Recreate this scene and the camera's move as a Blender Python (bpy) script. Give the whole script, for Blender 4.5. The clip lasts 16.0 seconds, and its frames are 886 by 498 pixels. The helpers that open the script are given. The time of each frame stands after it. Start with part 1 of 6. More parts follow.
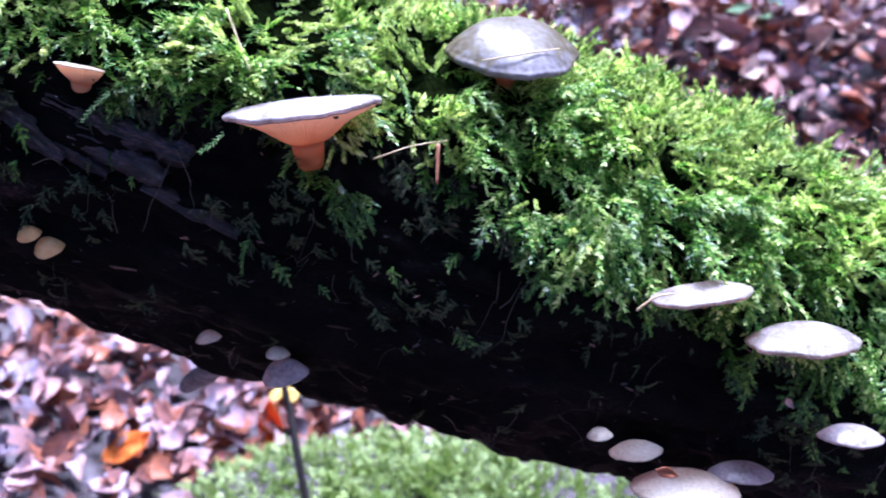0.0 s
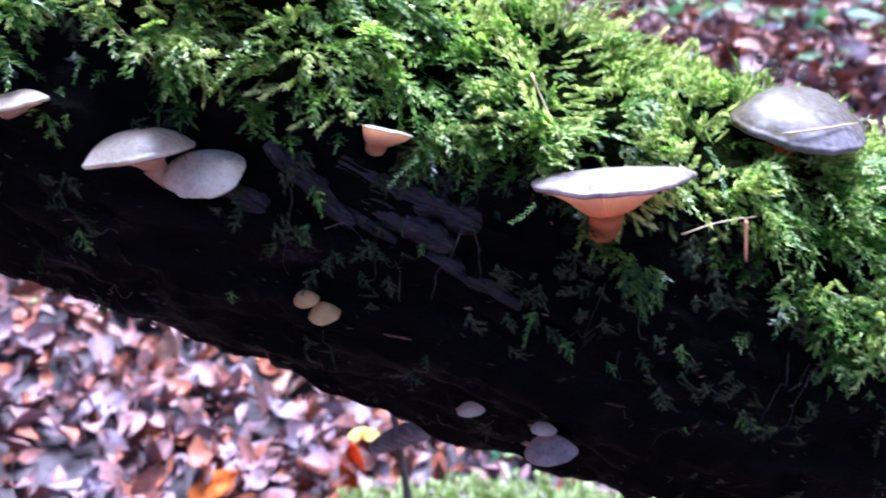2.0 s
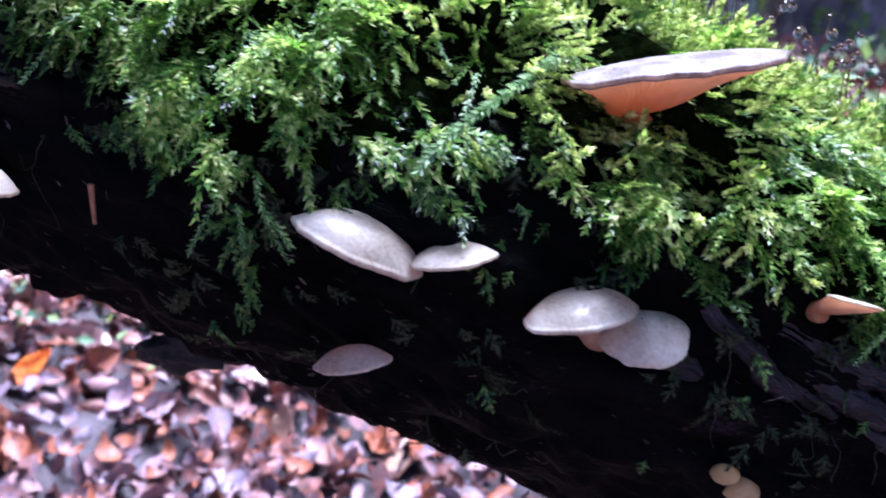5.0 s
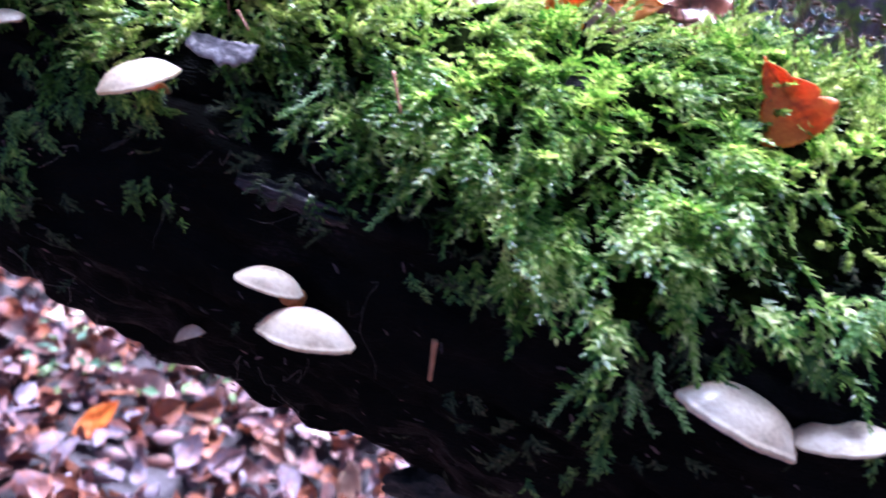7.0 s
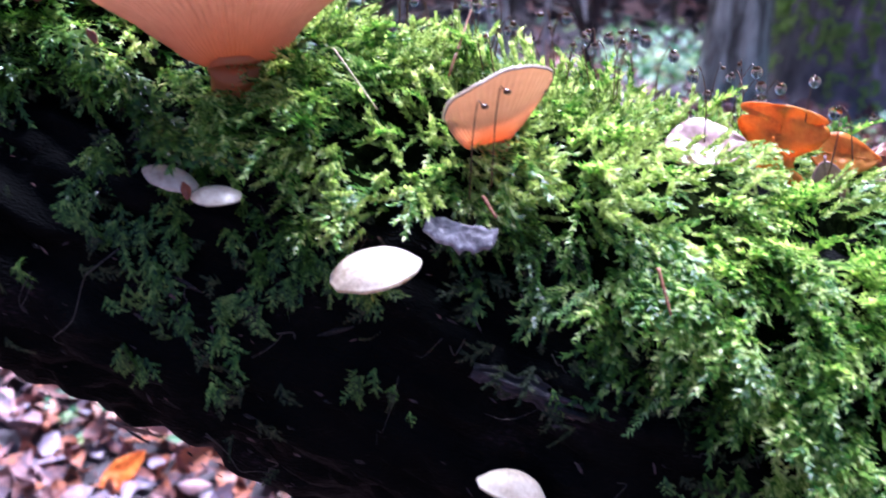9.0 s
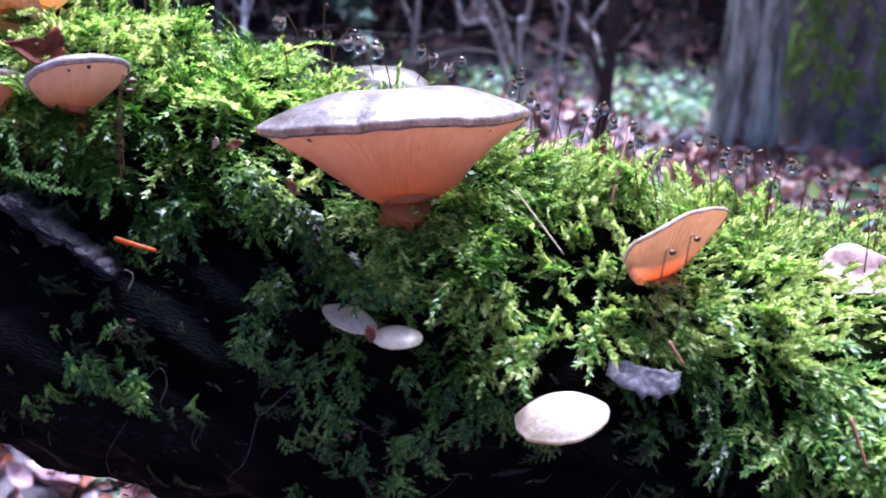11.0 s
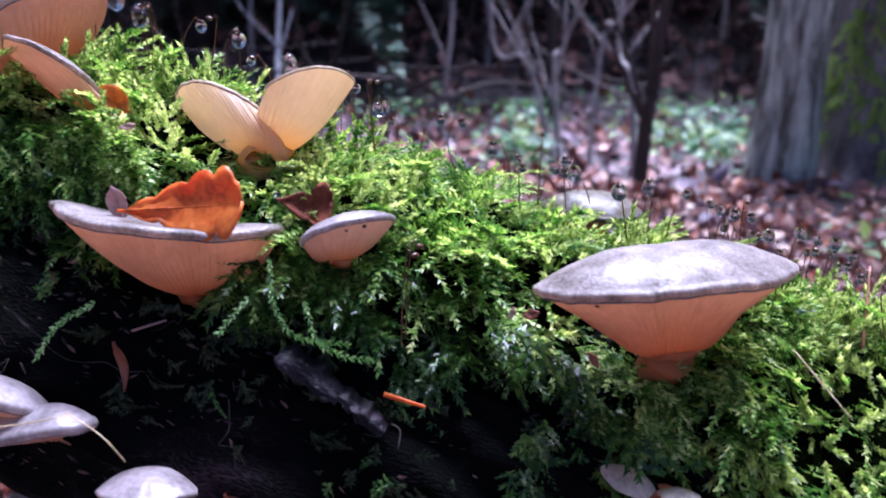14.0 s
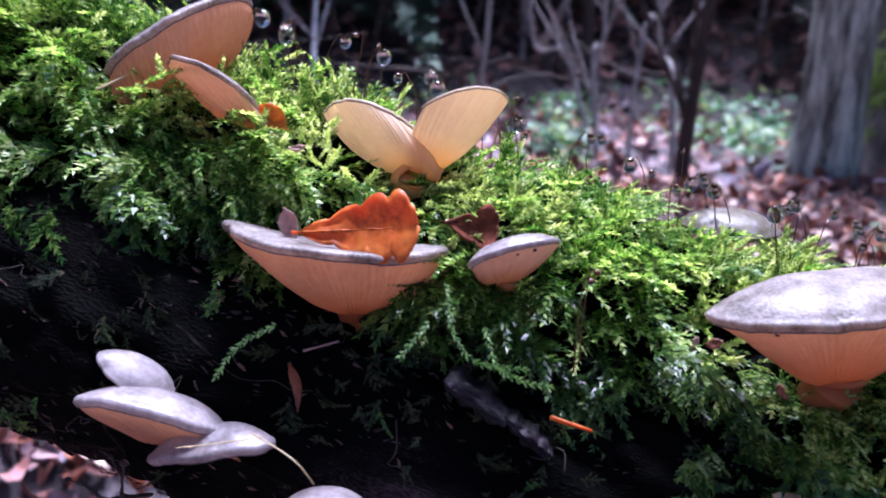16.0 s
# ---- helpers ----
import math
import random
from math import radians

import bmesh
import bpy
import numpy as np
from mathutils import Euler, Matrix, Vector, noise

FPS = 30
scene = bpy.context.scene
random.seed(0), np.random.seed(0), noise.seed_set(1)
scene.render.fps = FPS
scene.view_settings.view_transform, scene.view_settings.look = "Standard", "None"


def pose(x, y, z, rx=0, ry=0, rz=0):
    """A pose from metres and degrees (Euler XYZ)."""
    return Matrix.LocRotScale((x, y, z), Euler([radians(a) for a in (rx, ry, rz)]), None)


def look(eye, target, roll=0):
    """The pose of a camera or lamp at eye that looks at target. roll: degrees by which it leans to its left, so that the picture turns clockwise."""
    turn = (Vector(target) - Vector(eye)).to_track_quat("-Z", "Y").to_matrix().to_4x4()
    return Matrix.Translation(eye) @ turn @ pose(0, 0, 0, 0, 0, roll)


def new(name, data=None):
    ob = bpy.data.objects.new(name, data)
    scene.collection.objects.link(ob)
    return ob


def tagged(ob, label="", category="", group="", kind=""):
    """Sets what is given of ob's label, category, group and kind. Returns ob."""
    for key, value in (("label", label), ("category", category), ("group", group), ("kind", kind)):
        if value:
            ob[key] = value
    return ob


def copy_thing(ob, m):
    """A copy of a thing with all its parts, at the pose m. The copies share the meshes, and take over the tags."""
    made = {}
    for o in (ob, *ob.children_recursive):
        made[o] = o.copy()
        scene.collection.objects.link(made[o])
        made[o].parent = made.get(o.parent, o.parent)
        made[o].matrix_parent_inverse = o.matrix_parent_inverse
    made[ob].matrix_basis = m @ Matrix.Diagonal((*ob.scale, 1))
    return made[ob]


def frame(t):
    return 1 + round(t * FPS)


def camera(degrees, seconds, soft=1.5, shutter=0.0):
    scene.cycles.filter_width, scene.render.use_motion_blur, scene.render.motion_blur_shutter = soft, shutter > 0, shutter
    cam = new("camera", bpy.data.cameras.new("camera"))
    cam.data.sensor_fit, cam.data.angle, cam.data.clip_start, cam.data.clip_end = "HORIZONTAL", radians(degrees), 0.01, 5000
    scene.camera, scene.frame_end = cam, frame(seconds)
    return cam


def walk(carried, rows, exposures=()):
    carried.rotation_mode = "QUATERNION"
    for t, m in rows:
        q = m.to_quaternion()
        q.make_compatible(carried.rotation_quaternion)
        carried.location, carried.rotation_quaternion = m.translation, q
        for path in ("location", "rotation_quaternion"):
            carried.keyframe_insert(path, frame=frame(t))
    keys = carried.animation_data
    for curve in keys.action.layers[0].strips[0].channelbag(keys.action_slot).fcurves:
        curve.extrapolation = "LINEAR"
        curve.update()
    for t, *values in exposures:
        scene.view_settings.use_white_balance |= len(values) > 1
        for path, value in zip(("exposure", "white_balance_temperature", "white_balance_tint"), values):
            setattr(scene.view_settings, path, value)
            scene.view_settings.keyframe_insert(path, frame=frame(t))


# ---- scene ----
cam = camera(56.1, 16.0, soft=1.7, shutter=0.4)
cam.data.dof.use_dof, cam.data.dof.focus_distance, cam.data.dof.aperture_fstop = True, 0.195, 20.0
PATH = [
    (0, (0.03864, 0.00178, 0.83469), (-0.2543, 1.7777, -0.0372), -4.68),
    (0.5, (0.02061, 0.00205, 0.83625), (-0.2621, 1.7859, -0.0227), -4.01),
    (1, (-0.00406, 0.00067, 0.84347), (-0.2977, 1.7870, -0.0067), -3.76),
    (1.5, (-0.02373, 0.00114, 0.84362), (-0.3192, 1.7911, 0.0018), -3.24),
    (2, (-0.03851, 0.00497, 0.84617), (-0.3495, 1.8079, 0.0382), -3.06),
    (2.5, (-0.05783, 0.00502, 0.85157), (-0.3955, 1.8161, 0.0731), -3.30),
    (3, (-0.07658, 0.00710, 0.85240), (-0.4277, 1.8246, 0.0951), -3.18),
    (5.5, (-0.15973, 0.01615, 0.87295), (-0.5263, 1.8641, 0.2016), -0.47),
    (6, (-0.17953, 0.01839, 0.87774), (-0.5405, 1.8729, 0.2217), 0.30),
    (6.5, (-0.19867, 0.02021, 0.88389), (-0.5519, 1.8792, 0.2362), 0.90),
    (7, (-0.22611, 0.02294, 0.89100), (-0.5769, 1.8888, 0.2620), 0.84),
    (7.5, (-0.24757, 0.02407, 0.90021), (-0.5849, 1.8911, 0.2674), 1.16),
    (8, (-0.26102, 0.02680, 0.90503), (-0.5978, 1.8955, 0.2768), 1.47),
    (8.5, (-0.27338, 0.03467, 0.90974), (-0.6120, 1.9078, 0.2961), 1.11),
    (9, (-0.28752, 0.03784, 0.92420), (-0.5693, 1.9144, 0.2925), 1.61),
    (9.5, (-0.29858, 0.03991, 0.92883), (-0.5856, 1.9243, 0.3233), 1.55),
    (10, (-0.30843, 0.03785, 0.93753), (-0.5939, 1.9309, 0.3588), 1.85),
    (12.5, (-0.35310, 0.04136, 0.94919), (-0.6658, 1.9451, 0.4219), 1.84),
    (13, (-0.36599, 0.03767, 0.95693), (-0.6923, 1.9434, 0.4454), 1.85),
    (13.5, (-0.37374, 0.03749, 0.96166), (-0.7068, 1.9447, 0.4601), 1.67),
    (14, (-0.37724, 0.03735, 0.96789), (-0.7191, 1.9441, 0.4703), 1.58),
    (14.5, (-0.38615, 0.03603, 0.97158), (-0.7427, 1.9419, 0.4810), 1.88),
    (15, (-0.39508, 0.03475, 0.97108), (-0.7808, 1.9311, 0.4660), 1.69),
    (15.5, (-0.40135, 0.03378, 0.97152), (-0.7924, 1.9239, 0.4477), 1.87),
    (16, (-0.40624, 0.03283, 0.97357), (-0.8093, 1.9215, 0.4536), 1.76),
]
EXPOSURE = [(0.0, 2.54, 4900, 26), (3.0, 2.48, 4960, 26), (5.5, 2.38, 4980, 27), (9.5, 2.45, 5020, 28), (13.0, 2.03, 5080, 30), (16.0, 1.90, 5220, 30)]
walk(cam, [(t, look(eye, target, roll)) for t, eye, target, roll in PATH], EXPOSURE)

# ---------------------------------------------------------------- light
world = bpy.data.worlds.new("forest_sky")
scene.world = world
world.use_nodes = True
wn = world.node_tree.nodes
sky = wn.new("ShaderNodeTexSky")
sky.sky_type, sky.sun_disc = "NISHITA", False
sky.sun_elevation, sky.sun_rotation = radians(67), radians(14)
wn["Background"].inputs["Strength"].default_value = 0.026
world.node_tree.links.new(sky.outputs[0], wn["Background"].inputs["Color"])
sun = new("sun", bpy.data.lights.new("sun", "SUN"))
sun.data.energy, sun.data.angle, sun.data.color = 6.6, radians(34), (1.0, 0.97, 0.95)
sun.matrix_world = look((0.35, 1.42, 3.4), (0, 0, 0))


# ---------------------------------------------------------------- materials
def nodes_of(name):
    m = bpy.data.materials.new(name)
    m.use_nodes = True
    n, l = m.node_tree.nodes, m.node_tree.links
    return m, n, l, n["Principled BSDF"]


def ramp_of(n, stops):
    r = n.new("ShaderNodeValToRGB")
    while len(r.color_ramp.elements) < len(stops):
        r.color_ramp.elements.new(0.5)
    for e, (p, c) in zip(r.color_ramp.elements, stops):
        e.position, e.color = p, (*c, 1)
    return r


def surface(name, stops, scale=200.0, fine=1200.0, rough=0.6, bump=0.3, relief=0.0006, vary="", stretch=(1, 1, 1), glow=0.0, glow_tint=(1, 0.5, 0.3), coat=0.0, spread=0.5, specular=0.5, core=None, core_size=0.02):
    """A mottled surface: two scales of noise, and a value of its own for each piece, through one colour ramp."""
    m, n, l, p = nodes_of(name)
    co = n.new("ShaderNodeTexCoord")
    mp = n.new("ShaderNodeMapping")
    mp.inputs["Scale"].default_value = stretch
    l.new(co.outputs["Object"], mp.inputs["Vector"])
    a, b = n.new("ShaderNodeTexNoise"), n.new("ShaderNodeTexNoise")
    a.inputs["Scale"].default_value, b.inputs["Scale"].default_value = scale, fine
    a.inputs["Detail"].default_value, b.inputs["Detail"].default_value = 4, 3
    for t in (a, b):
        l.new(mp.outputs[0], t.inputs["Vector"])
    mix = n.new("ShaderNodeMix")
    mix.inputs["Factor"].default_value = 0.35
    l.new(a.outputs["Fac"], mix.inputs["A"])
    l.new(b.outputs["Fac"], mix.inputs["B"])
    value = mix.outputs["Result"]
    if vary:
        if vary == "island":
            own = n.new("ShaderNodeNewGeometry").outputs["Random Per Island"]
        else:
            own = n.new("ShaderNodeObjectInfo").outputs["Random"]
        m2 = n.new("ShaderNodeMix")
        m2.inputs["Factor"].default_value = spread
        l.new(value, m2.inputs["A"])
        l.new(own, m2.inputs["B"])
        value = m2.outputs["Result"]
    r = ramp_of(n, stops)
    l.new(value, r.inputs["Fac"])
    colour = r.outputs["Color"]
    if core:
        away, near, blend = n.new("ShaderNodeVectorMath"), n.new("ShaderNodeMapRange"), n.new("ShaderNodeMix")
        away.operation, near.interpolation_type, blend.data_type = "LENGTH", "SMOOTHSTEP", "RGBA"
        near.inputs["From Min"].default_value, near.inputs["From Max"].default_value = 0.1 * core_size, core_size
        near.inputs["To Min"].default_value, near.inputs["To Max"].default_value = 1.0, 0.0
        blend.inputs["B"].default_value = (*core, 1)
        l.new(co.outputs["Object"], away.inputs[0])
        l.new(away.outputs["Value"], near.inputs["Value"])
        l.new(near.outputs["Result"], blend.inputs["Factor"])
        l.new(colour, blend.inputs["A"])
        colour = blend.outputs["Result"]
    l.new(colour, p.inputs["Base Color"])
    p.inputs["Roughness"].default_value = rough
    p.inputs["Specular IOR Level"].default_value = specular
    p.inputs["Coat Weight"].default_value = coat
    p.inputs["Coat Roughness"].default_value = 0.22
    if bump:
        bp = n.new("ShaderNodeBump")
        bp.inputs["Strength"].default_value, bp.inputs["Distance"].default_value = bump, relief
        l.new(mix.outputs["Result"], bp.inputs["Height"])
        l.new(bp.outputs[0], p.inputs["Normal"])
    if glow:
        tr = n.new("ShaderNodeBsdfTranslucent")
        ms = n.new("ShaderNodeMixShader")
        tint = n.new("ShaderNodeMix")
        tint.data_type, tint.blend_type = "RGBA", "MULTIPLY"
        tint.inputs["Factor"].default_value = 1.0
        tint.inputs["B"].default_value = (*glow_tint, 1)
        l.new(colour, tint.inputs["A"])
        l.new(tint.outputs["Result"], tr.inputs["Color"])
        ms.inputs["Fac"].default_value = glow
        l.new(p.outputs[0], ms.inputs[1])
        l.new(tr.outputs[0], ms.inputs[2])
        l.new(ms.outputs[0], n["Material Output"].inputs["Surface"])
    return m


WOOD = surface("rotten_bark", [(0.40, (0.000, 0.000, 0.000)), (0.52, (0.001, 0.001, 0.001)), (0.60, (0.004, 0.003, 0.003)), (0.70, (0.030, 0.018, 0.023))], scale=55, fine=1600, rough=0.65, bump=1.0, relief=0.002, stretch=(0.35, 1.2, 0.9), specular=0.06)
MOSS = surface("feather_moss", [(0.31, (0.007, 0.036, 0.006)), (0.42, (0.056, 0.155, 0.022)), (0.53, (0.234, 0.375, 0.068)), (0.64, (0.717, 0.760, 0.340))], scale=100, fine=420, rough=0.30, bump=0, vary="island", spread=0.24, glow=0.45, glow_tint=(1.42, 1.5, 0.80), specular=0.3)
# flank moss, its colour lowered to carry the shade of the log's lower side
SHADE_MOSS = surface("damp_moss", [(0.30, (0.008, 0.029, 0.005)), (0.43, (0.029, 0.081, 0.012)), (0.55, (0.080, 0.163, 0.023)), (0.68, (0.240, 0.338, 0.074))], scale=75, fine=420, rough=0.30, bump=0, vary="island", spread=0.3, glow=0.35, glow_tint=(1.2, 1.5, 0.7), specular=0.4)
# leafy tufts with sunlight painted in: paler and yellower than the feather moss
LEAFY_LIT = surface("leafy_moss", [(0.30, (0.048, 0.090, 0.018)), (0.43, (0.201, 0.297, 0.066)), (0.54, (0.466, 0.562, 0.187)), (0.68, (0.869, 0.890, 0.572))], scale=75, fine=420, rough=0.30, bump=0, vary="island", spread=0.28, glow=0.45, glow_tint=(1.45, 1.42, 0.85), specular=0.5)
STRAND = surface("hanging_moss", [(0.25, (0.05, 0.12, 0.03)), (0.55, (0.16, 0.30, 0.08)), (0.8, (0.34, 0.46, 0.20))], scale=40, fine=300, rough=0.45, bump=0, vary="island", glow=0.3, glow_tint=(1.2, 1.4, 0.6))
FARMOSS = surface("ground_moss", [(0.25, (0.08, 0.13, 0.04)), (0.5, (0.25, 0.33, 0.09)), (0.75, (0.47, 0.53, 0.23))], scale=20, fine=120, rough=0.6, bump=0, vary="island", glow=0.25, glow_tint=(1.2, 1.4, 0.5))
CAP_GREY = surface("grey_cap", [(0.34, (0.105, 0.090, 0.076)), (0.43, (0.20, 0.178, 0.160)), (0.53, (0.305, 0.275, 0.260)), (0.64, (0.45, 0.415, 0.405))], scale=150, fine=1300, rough=0.42, bump=0.8, relief=0.0008, coat=0.12, glow=0.3, glow_tint=(2.5, 1.9, 1.45), specular=0.3)
CAP_PALE = surface("pale_cap", [(0.34, (0.396, 0.314, 0.207)), (0.46, (0.638, 0.549, 0.414)), (0.56, (0.759, 0.683, 0.552)), (0.64, (0.847, 0.795, 0.690))], scale=90, fine=1000, rough=0.38, bump=0.6, relief=0.0006, coat=0.3, glow=0.35, glow_tint=(1.2, 1.08, 0.9))
CAP_LILAC = surface("lilac_cap", [(0.34, (0.20, 0.172, 0.168)), (0.46, (0.34, 0.305, 0.31)), (0.55, (0.43, 0.385, 0.395)), (0.64, (0.54, 0.50, 0.515))], scale=130, fine=900, rough=0.34, bump=0.7, relief=0.0007, coat=0.4, glow=0.28, glow_tint=(1.7, 1.45, 1.25), specular=0.4)
CAP_OLIVE = surface("olive_cap", [(0.40, (0.075, 0.056, 0.026)), (0.48, (0.119, 0.098, 0.060)), (0.56, (0.175, 0.156, 0.156)), (0.68, (0.275, 0.250, 0.276))], scale=22, fine=500, rough=0.42, bump=0.6, relief=0.0008, coat=0.10, glow=0.1, specular=0.3)
CAP_YELLOW = surface("yellow_button", [(0.3, (0.62, 0.36, 0.11)), (0.7, (0.80, 0.56, 0.26))], scale=300, fine=1500, rough=0.3, bump=0.3, coat=0.3, glow=0.3)
GILL = surface("peach_gills", [(0.25, (0.525, 0.295, 0.186)), (0.5, (0.630, 0.385, 0.252)), (0.75, (0.735, 0.475, 0.326))], scale=60, fine=500, rough=0.55, bump=0.3, relief=0.0003, glow=0.58, glow_tint=(1.25, 1.05, 0.88), core=(0.66, 0.26, 0.09), core_size=0.022)
GILL_SOFT = surface("soft_peach_gills", [(0.25, (0.62, 0.37, 0.25)), (0.5, (0.72, 0.47, 0.33)), (0.75, (0.80, 0.57, 0.44))], scale=60, fine=500, rough=0.55, bump=0.3, relief=0.0003, glow=0.55, glow_tint=(1.2, 1.0, 0.82), core=(0.75, 0.34, 0.12), core_size=0.011)
GILL_CREAM = surface("cream_gills", [(0.25, (0.80, 0.64, 0.48)), (0.5, (0.88, 0.74, 0.57)), (0.75, (0.93, 0.83, 0.68))], scale=60, fine=500, rough=0.55, bump=0.3, relief=0.0003, glow=0.65, glow_tint=(1.1, 1.02, 0.88), core=(1.0, 0.66, 0.26), core_size=0.013)
RIM = surface("dark_margin", [(0.3, (0.07, 0.05, 0.06)), (0.7, (0.20, 0.15, 0.17))], scale=700, fine=2500, rough=0.4, bump=0.3)
LITTER = surface("fallen_leaves", [(0.20, (0.036, 0.023, 0.026)), (0.31, (0.131, 0.046, 0.039)), (0.38, (0.367, 0.122, 0.055)), (0.44, (0.174, 0.073, 0.063)), (0.50, (0.378, 0.171, 0.141)), (0.56, (0.174, 0.147, 0.200)), (0.62, (0.428, 0.222, 0.200)), (0.68, (0.150, 0.103, 0.123)), (0.76, (0.285, 0.233, 0.293)), (0.84, (0.501, 0.373, 0.369)), (0.92, (0.465, 0.160, 0.055))], scale=110, fine=600, rough=0.5, bump=0.6, relief=0.002, vary="island", spread=0.52, specular=0.35)
# bank leaves, partly paler in themselves, lifted further because the bank lies unlit
BANK = surface("brightened_bank_leaves", [(0.20, (0.10, 0.035, 0.025)), (0.34, (0.40, 0.12, 0.05)), (0.42, (0.22, 0.09, 0.07)), (0.50, (0.52, 0.30, 0.22)), (0.58, (0.30, 0.20, 0.21)), (0.66, (0.62, 0.36, 0.27)), (0.76, (0.74, 0.58, 0.50)), (0.86, (0.56, 0.24, 0.07)), (0.94, (0.70, 0.52, 0.25))], scale=60, fine=400, rough=0.5, bump=0.5, relief=0.002, vary="island", spread=0.6, specular=0.35)
# slope leaves toned down in colour for the shade under the conifers
SLOPE = surface("shade_toned_slope_leaves", [(0.2, (0.05, 0.024, 0.022)), (0.5, (0.20, 0.085, 0.07)), (0.8, (0.40, 0.23, 0.20))], scale=10, fine=90, rough=0.7, bump=0.2, relief=0.002, vary="island", spread=0.8)
OAK = surface("orange_oak_leaf", [(0.34, (0.36, 0.075, 0.010)), (0.5, (0.70, 0.19, 0.02)), (0.66, (0.82, 0.31, 0.045))], scale=140, fine=900, rough=0.45, bump=0.5, relief=0.0005, glow=0.45, glow_tint=(1.3, 0.8, 0.4), coat=0.1)
OAK_GOLD = surface("golden_oak_leaf", [(0.3, (0.42, 0.13, 0.012)), (0.5, (0.70, 0.28, 0.03)), (0.72, (0.82, 0.42, 0.07))], scale=140, fine=900, rough=0.45, bump=0.5, relief=0.0005, glow=0.5, glow_tint=(1.25, 1.0, 0.4), coat=0.1)
SCRAP = surface("rotten_wood_scraps", [(0.2, (0.004, 0.003, 0.003)), (0.45, (0.018, 0.010, 0.011)), (0.65, (0.05, 0.032, 0.036)), (0.85, (0.16, 0.08, 0.065))], scale=300, fine=1500, rough=0.5, bump=0.8, relief=0.001, vary="island", spread=0.7, specular=0.25)
SLAB = surface("exposed_wood", [(0.40, (0.003, 0.002, 0.002)), (0.54, (0.019, 0.013, 0.018)), (0.68, (0.112, 0.070, 0.102))], scale=140, fine=1500, rough=0.45, bump=1.0, relief=0.0015, stretch=(0.35, 1.3, 1.0), specular=0.35)
OLIVE_MOSS = surface("dark_olive_moss", [(0.25, (0.004, 0.008, 0.003)), (0.5, (0.016, 0.026, 0.008)), (0.7, (0.045, 0.060, 0.022)), (0.85, (0.08, 0.05, 0.03))], scale=60, fine=300, rough=0.6, bump=0, vary="island", spread=0.6, specular=0.2)
PALE_LEAF = surface("faded_pink_leaf", [(0.3, (0.312, 0.161, 0.138)), (0.7, (0.625, 0.402, 0.374))], scale=140, fine=900, rough=0.4, bump=0.5, relief=0.0005, glow=0.2, coat=0.3)
DARK_LEAF = surface("dark_brown_leaf", [(0.3, (0.077, 0.019, 0.010)), (0.7, (0.286, 0.080, 0.039))], scale=140, fine=900, rough=0.7, bump=0.6, relief=0.0005, specular=0.2)
RUST_LEAF = surface("rust_brown_leaf", [(0.3, (0.15, 0.035, 0.012)), (0.7, (0.34, 0.10, 0.04))], scale=140, fine=900, rough=0.35, bump=0.5, relief=0.0005, glow=0.2, coat=0.3)
YELLOW_LEAF = surface("yellow_leaf", [(0.3, (0.55, 0.33, 0.04)), (0.7, (0.75, 0.52, 0.10))], scale=100, fine=600, rough=0.5, bump=0.3)
TAN_LEAF = surface("tan_leaf", [(0.3, (0.40, 0.22, 0.15)), (0.7, (0.60, 0.38, 0.28))], scale=100, fine=600, rough=0.5, bump=0.3)
SOIL = surface("wet_soil", [(0.3, (0.026, 0.018, 0.018)), (0.5, (0.060, 0.047, 0.051)), (0.7, (0.115, 0.096, 0.110))], scale=30, fine=220, rough=0.65, bump=0.8, relief=0.006, specular=0.25)
STRAW = surface("dry_straw", [(0.3, (0.42, 0.30, 0.14)), (0.7, (0.70, 0.56, 0.33))], scale=300, fine=1500, rough=0.5, bump=0.2)
NEEDLE = surface("red_brown_needle", [(0.3, (0.20, 0.07, 0.03)), (0.7, (0.42, 0.19, 0.10))], scale=300, fine=1500, rough=0.5, bump=0.2)
SETA = surface("red_seta", [(0.3, (0.037, 0.014, 0.006)), (0.7, (0.170, 0.065, 0.022))], scale=300, fine=1500, rough=0.3, bump=0)
TWIG = surface("dark_twig", [(0.3, (0.008, 0.007, 0.007)), (0.6, (0.03, 0.024, 0.022)), (0.8, (0.16, 0.13, 0.12))], scale=90, fine=700, rough=0.6, bump=0.6, relief=0.001, stretch=(0.4, 2, 2))
BARK_FLAKE = surface("pale_bark_flake", [(0.3, (0.05, 0.04, 0.045)), (0.50, (0.22, 0.19, 0.20)), (0.66, (0.46, 0.41, 0.42))], scale=220, fine=900, rough=0.5, bump=0.8, relief=0.001)
TRUNK = surface("grey_trunk_bark", [(0.40, (0.080, 0.078, 0.062)), (0.5, (0.36, 0.39, 0.33)), (0.58, (0.64, 0.70, 0.60))], scale=22, fine=110, rough=0.8, bump=1.0, relief=0.02, stretch=(1.8, 1.8, 0.22))
SAPLING = surface("sapling_bark", [(0.3, (0.16, 0.145, 0.14)), (0.7, (0.42, 0.39, 0.39))], scale=20, fine=140, rough=0.8, bump=0.5, relief=0.003, stretch=(1, 1, 0.3))
DARK_BARK = surface("dark_trunk_bark", [(0.3, (0.012, 0.009, 0.009)), (0.7, (0.055, 0.038, 0.032))], scale=14, fine=90, rough=0.8, bump=0.6, relief=0.006, stretch=(1, 1, 0.3))
BIRCH = surface("white_birch_bark", [(0.30, (0.10, 0.10, 0.11)), (0.42, (0.55, 0.56, 0.60)), (0.7, (0.78, 0.79, 0.82))], scale=12, fine=60, rough=0.6, bump=0.3, relief=0.003, stretch=(1, 1, 2.5))
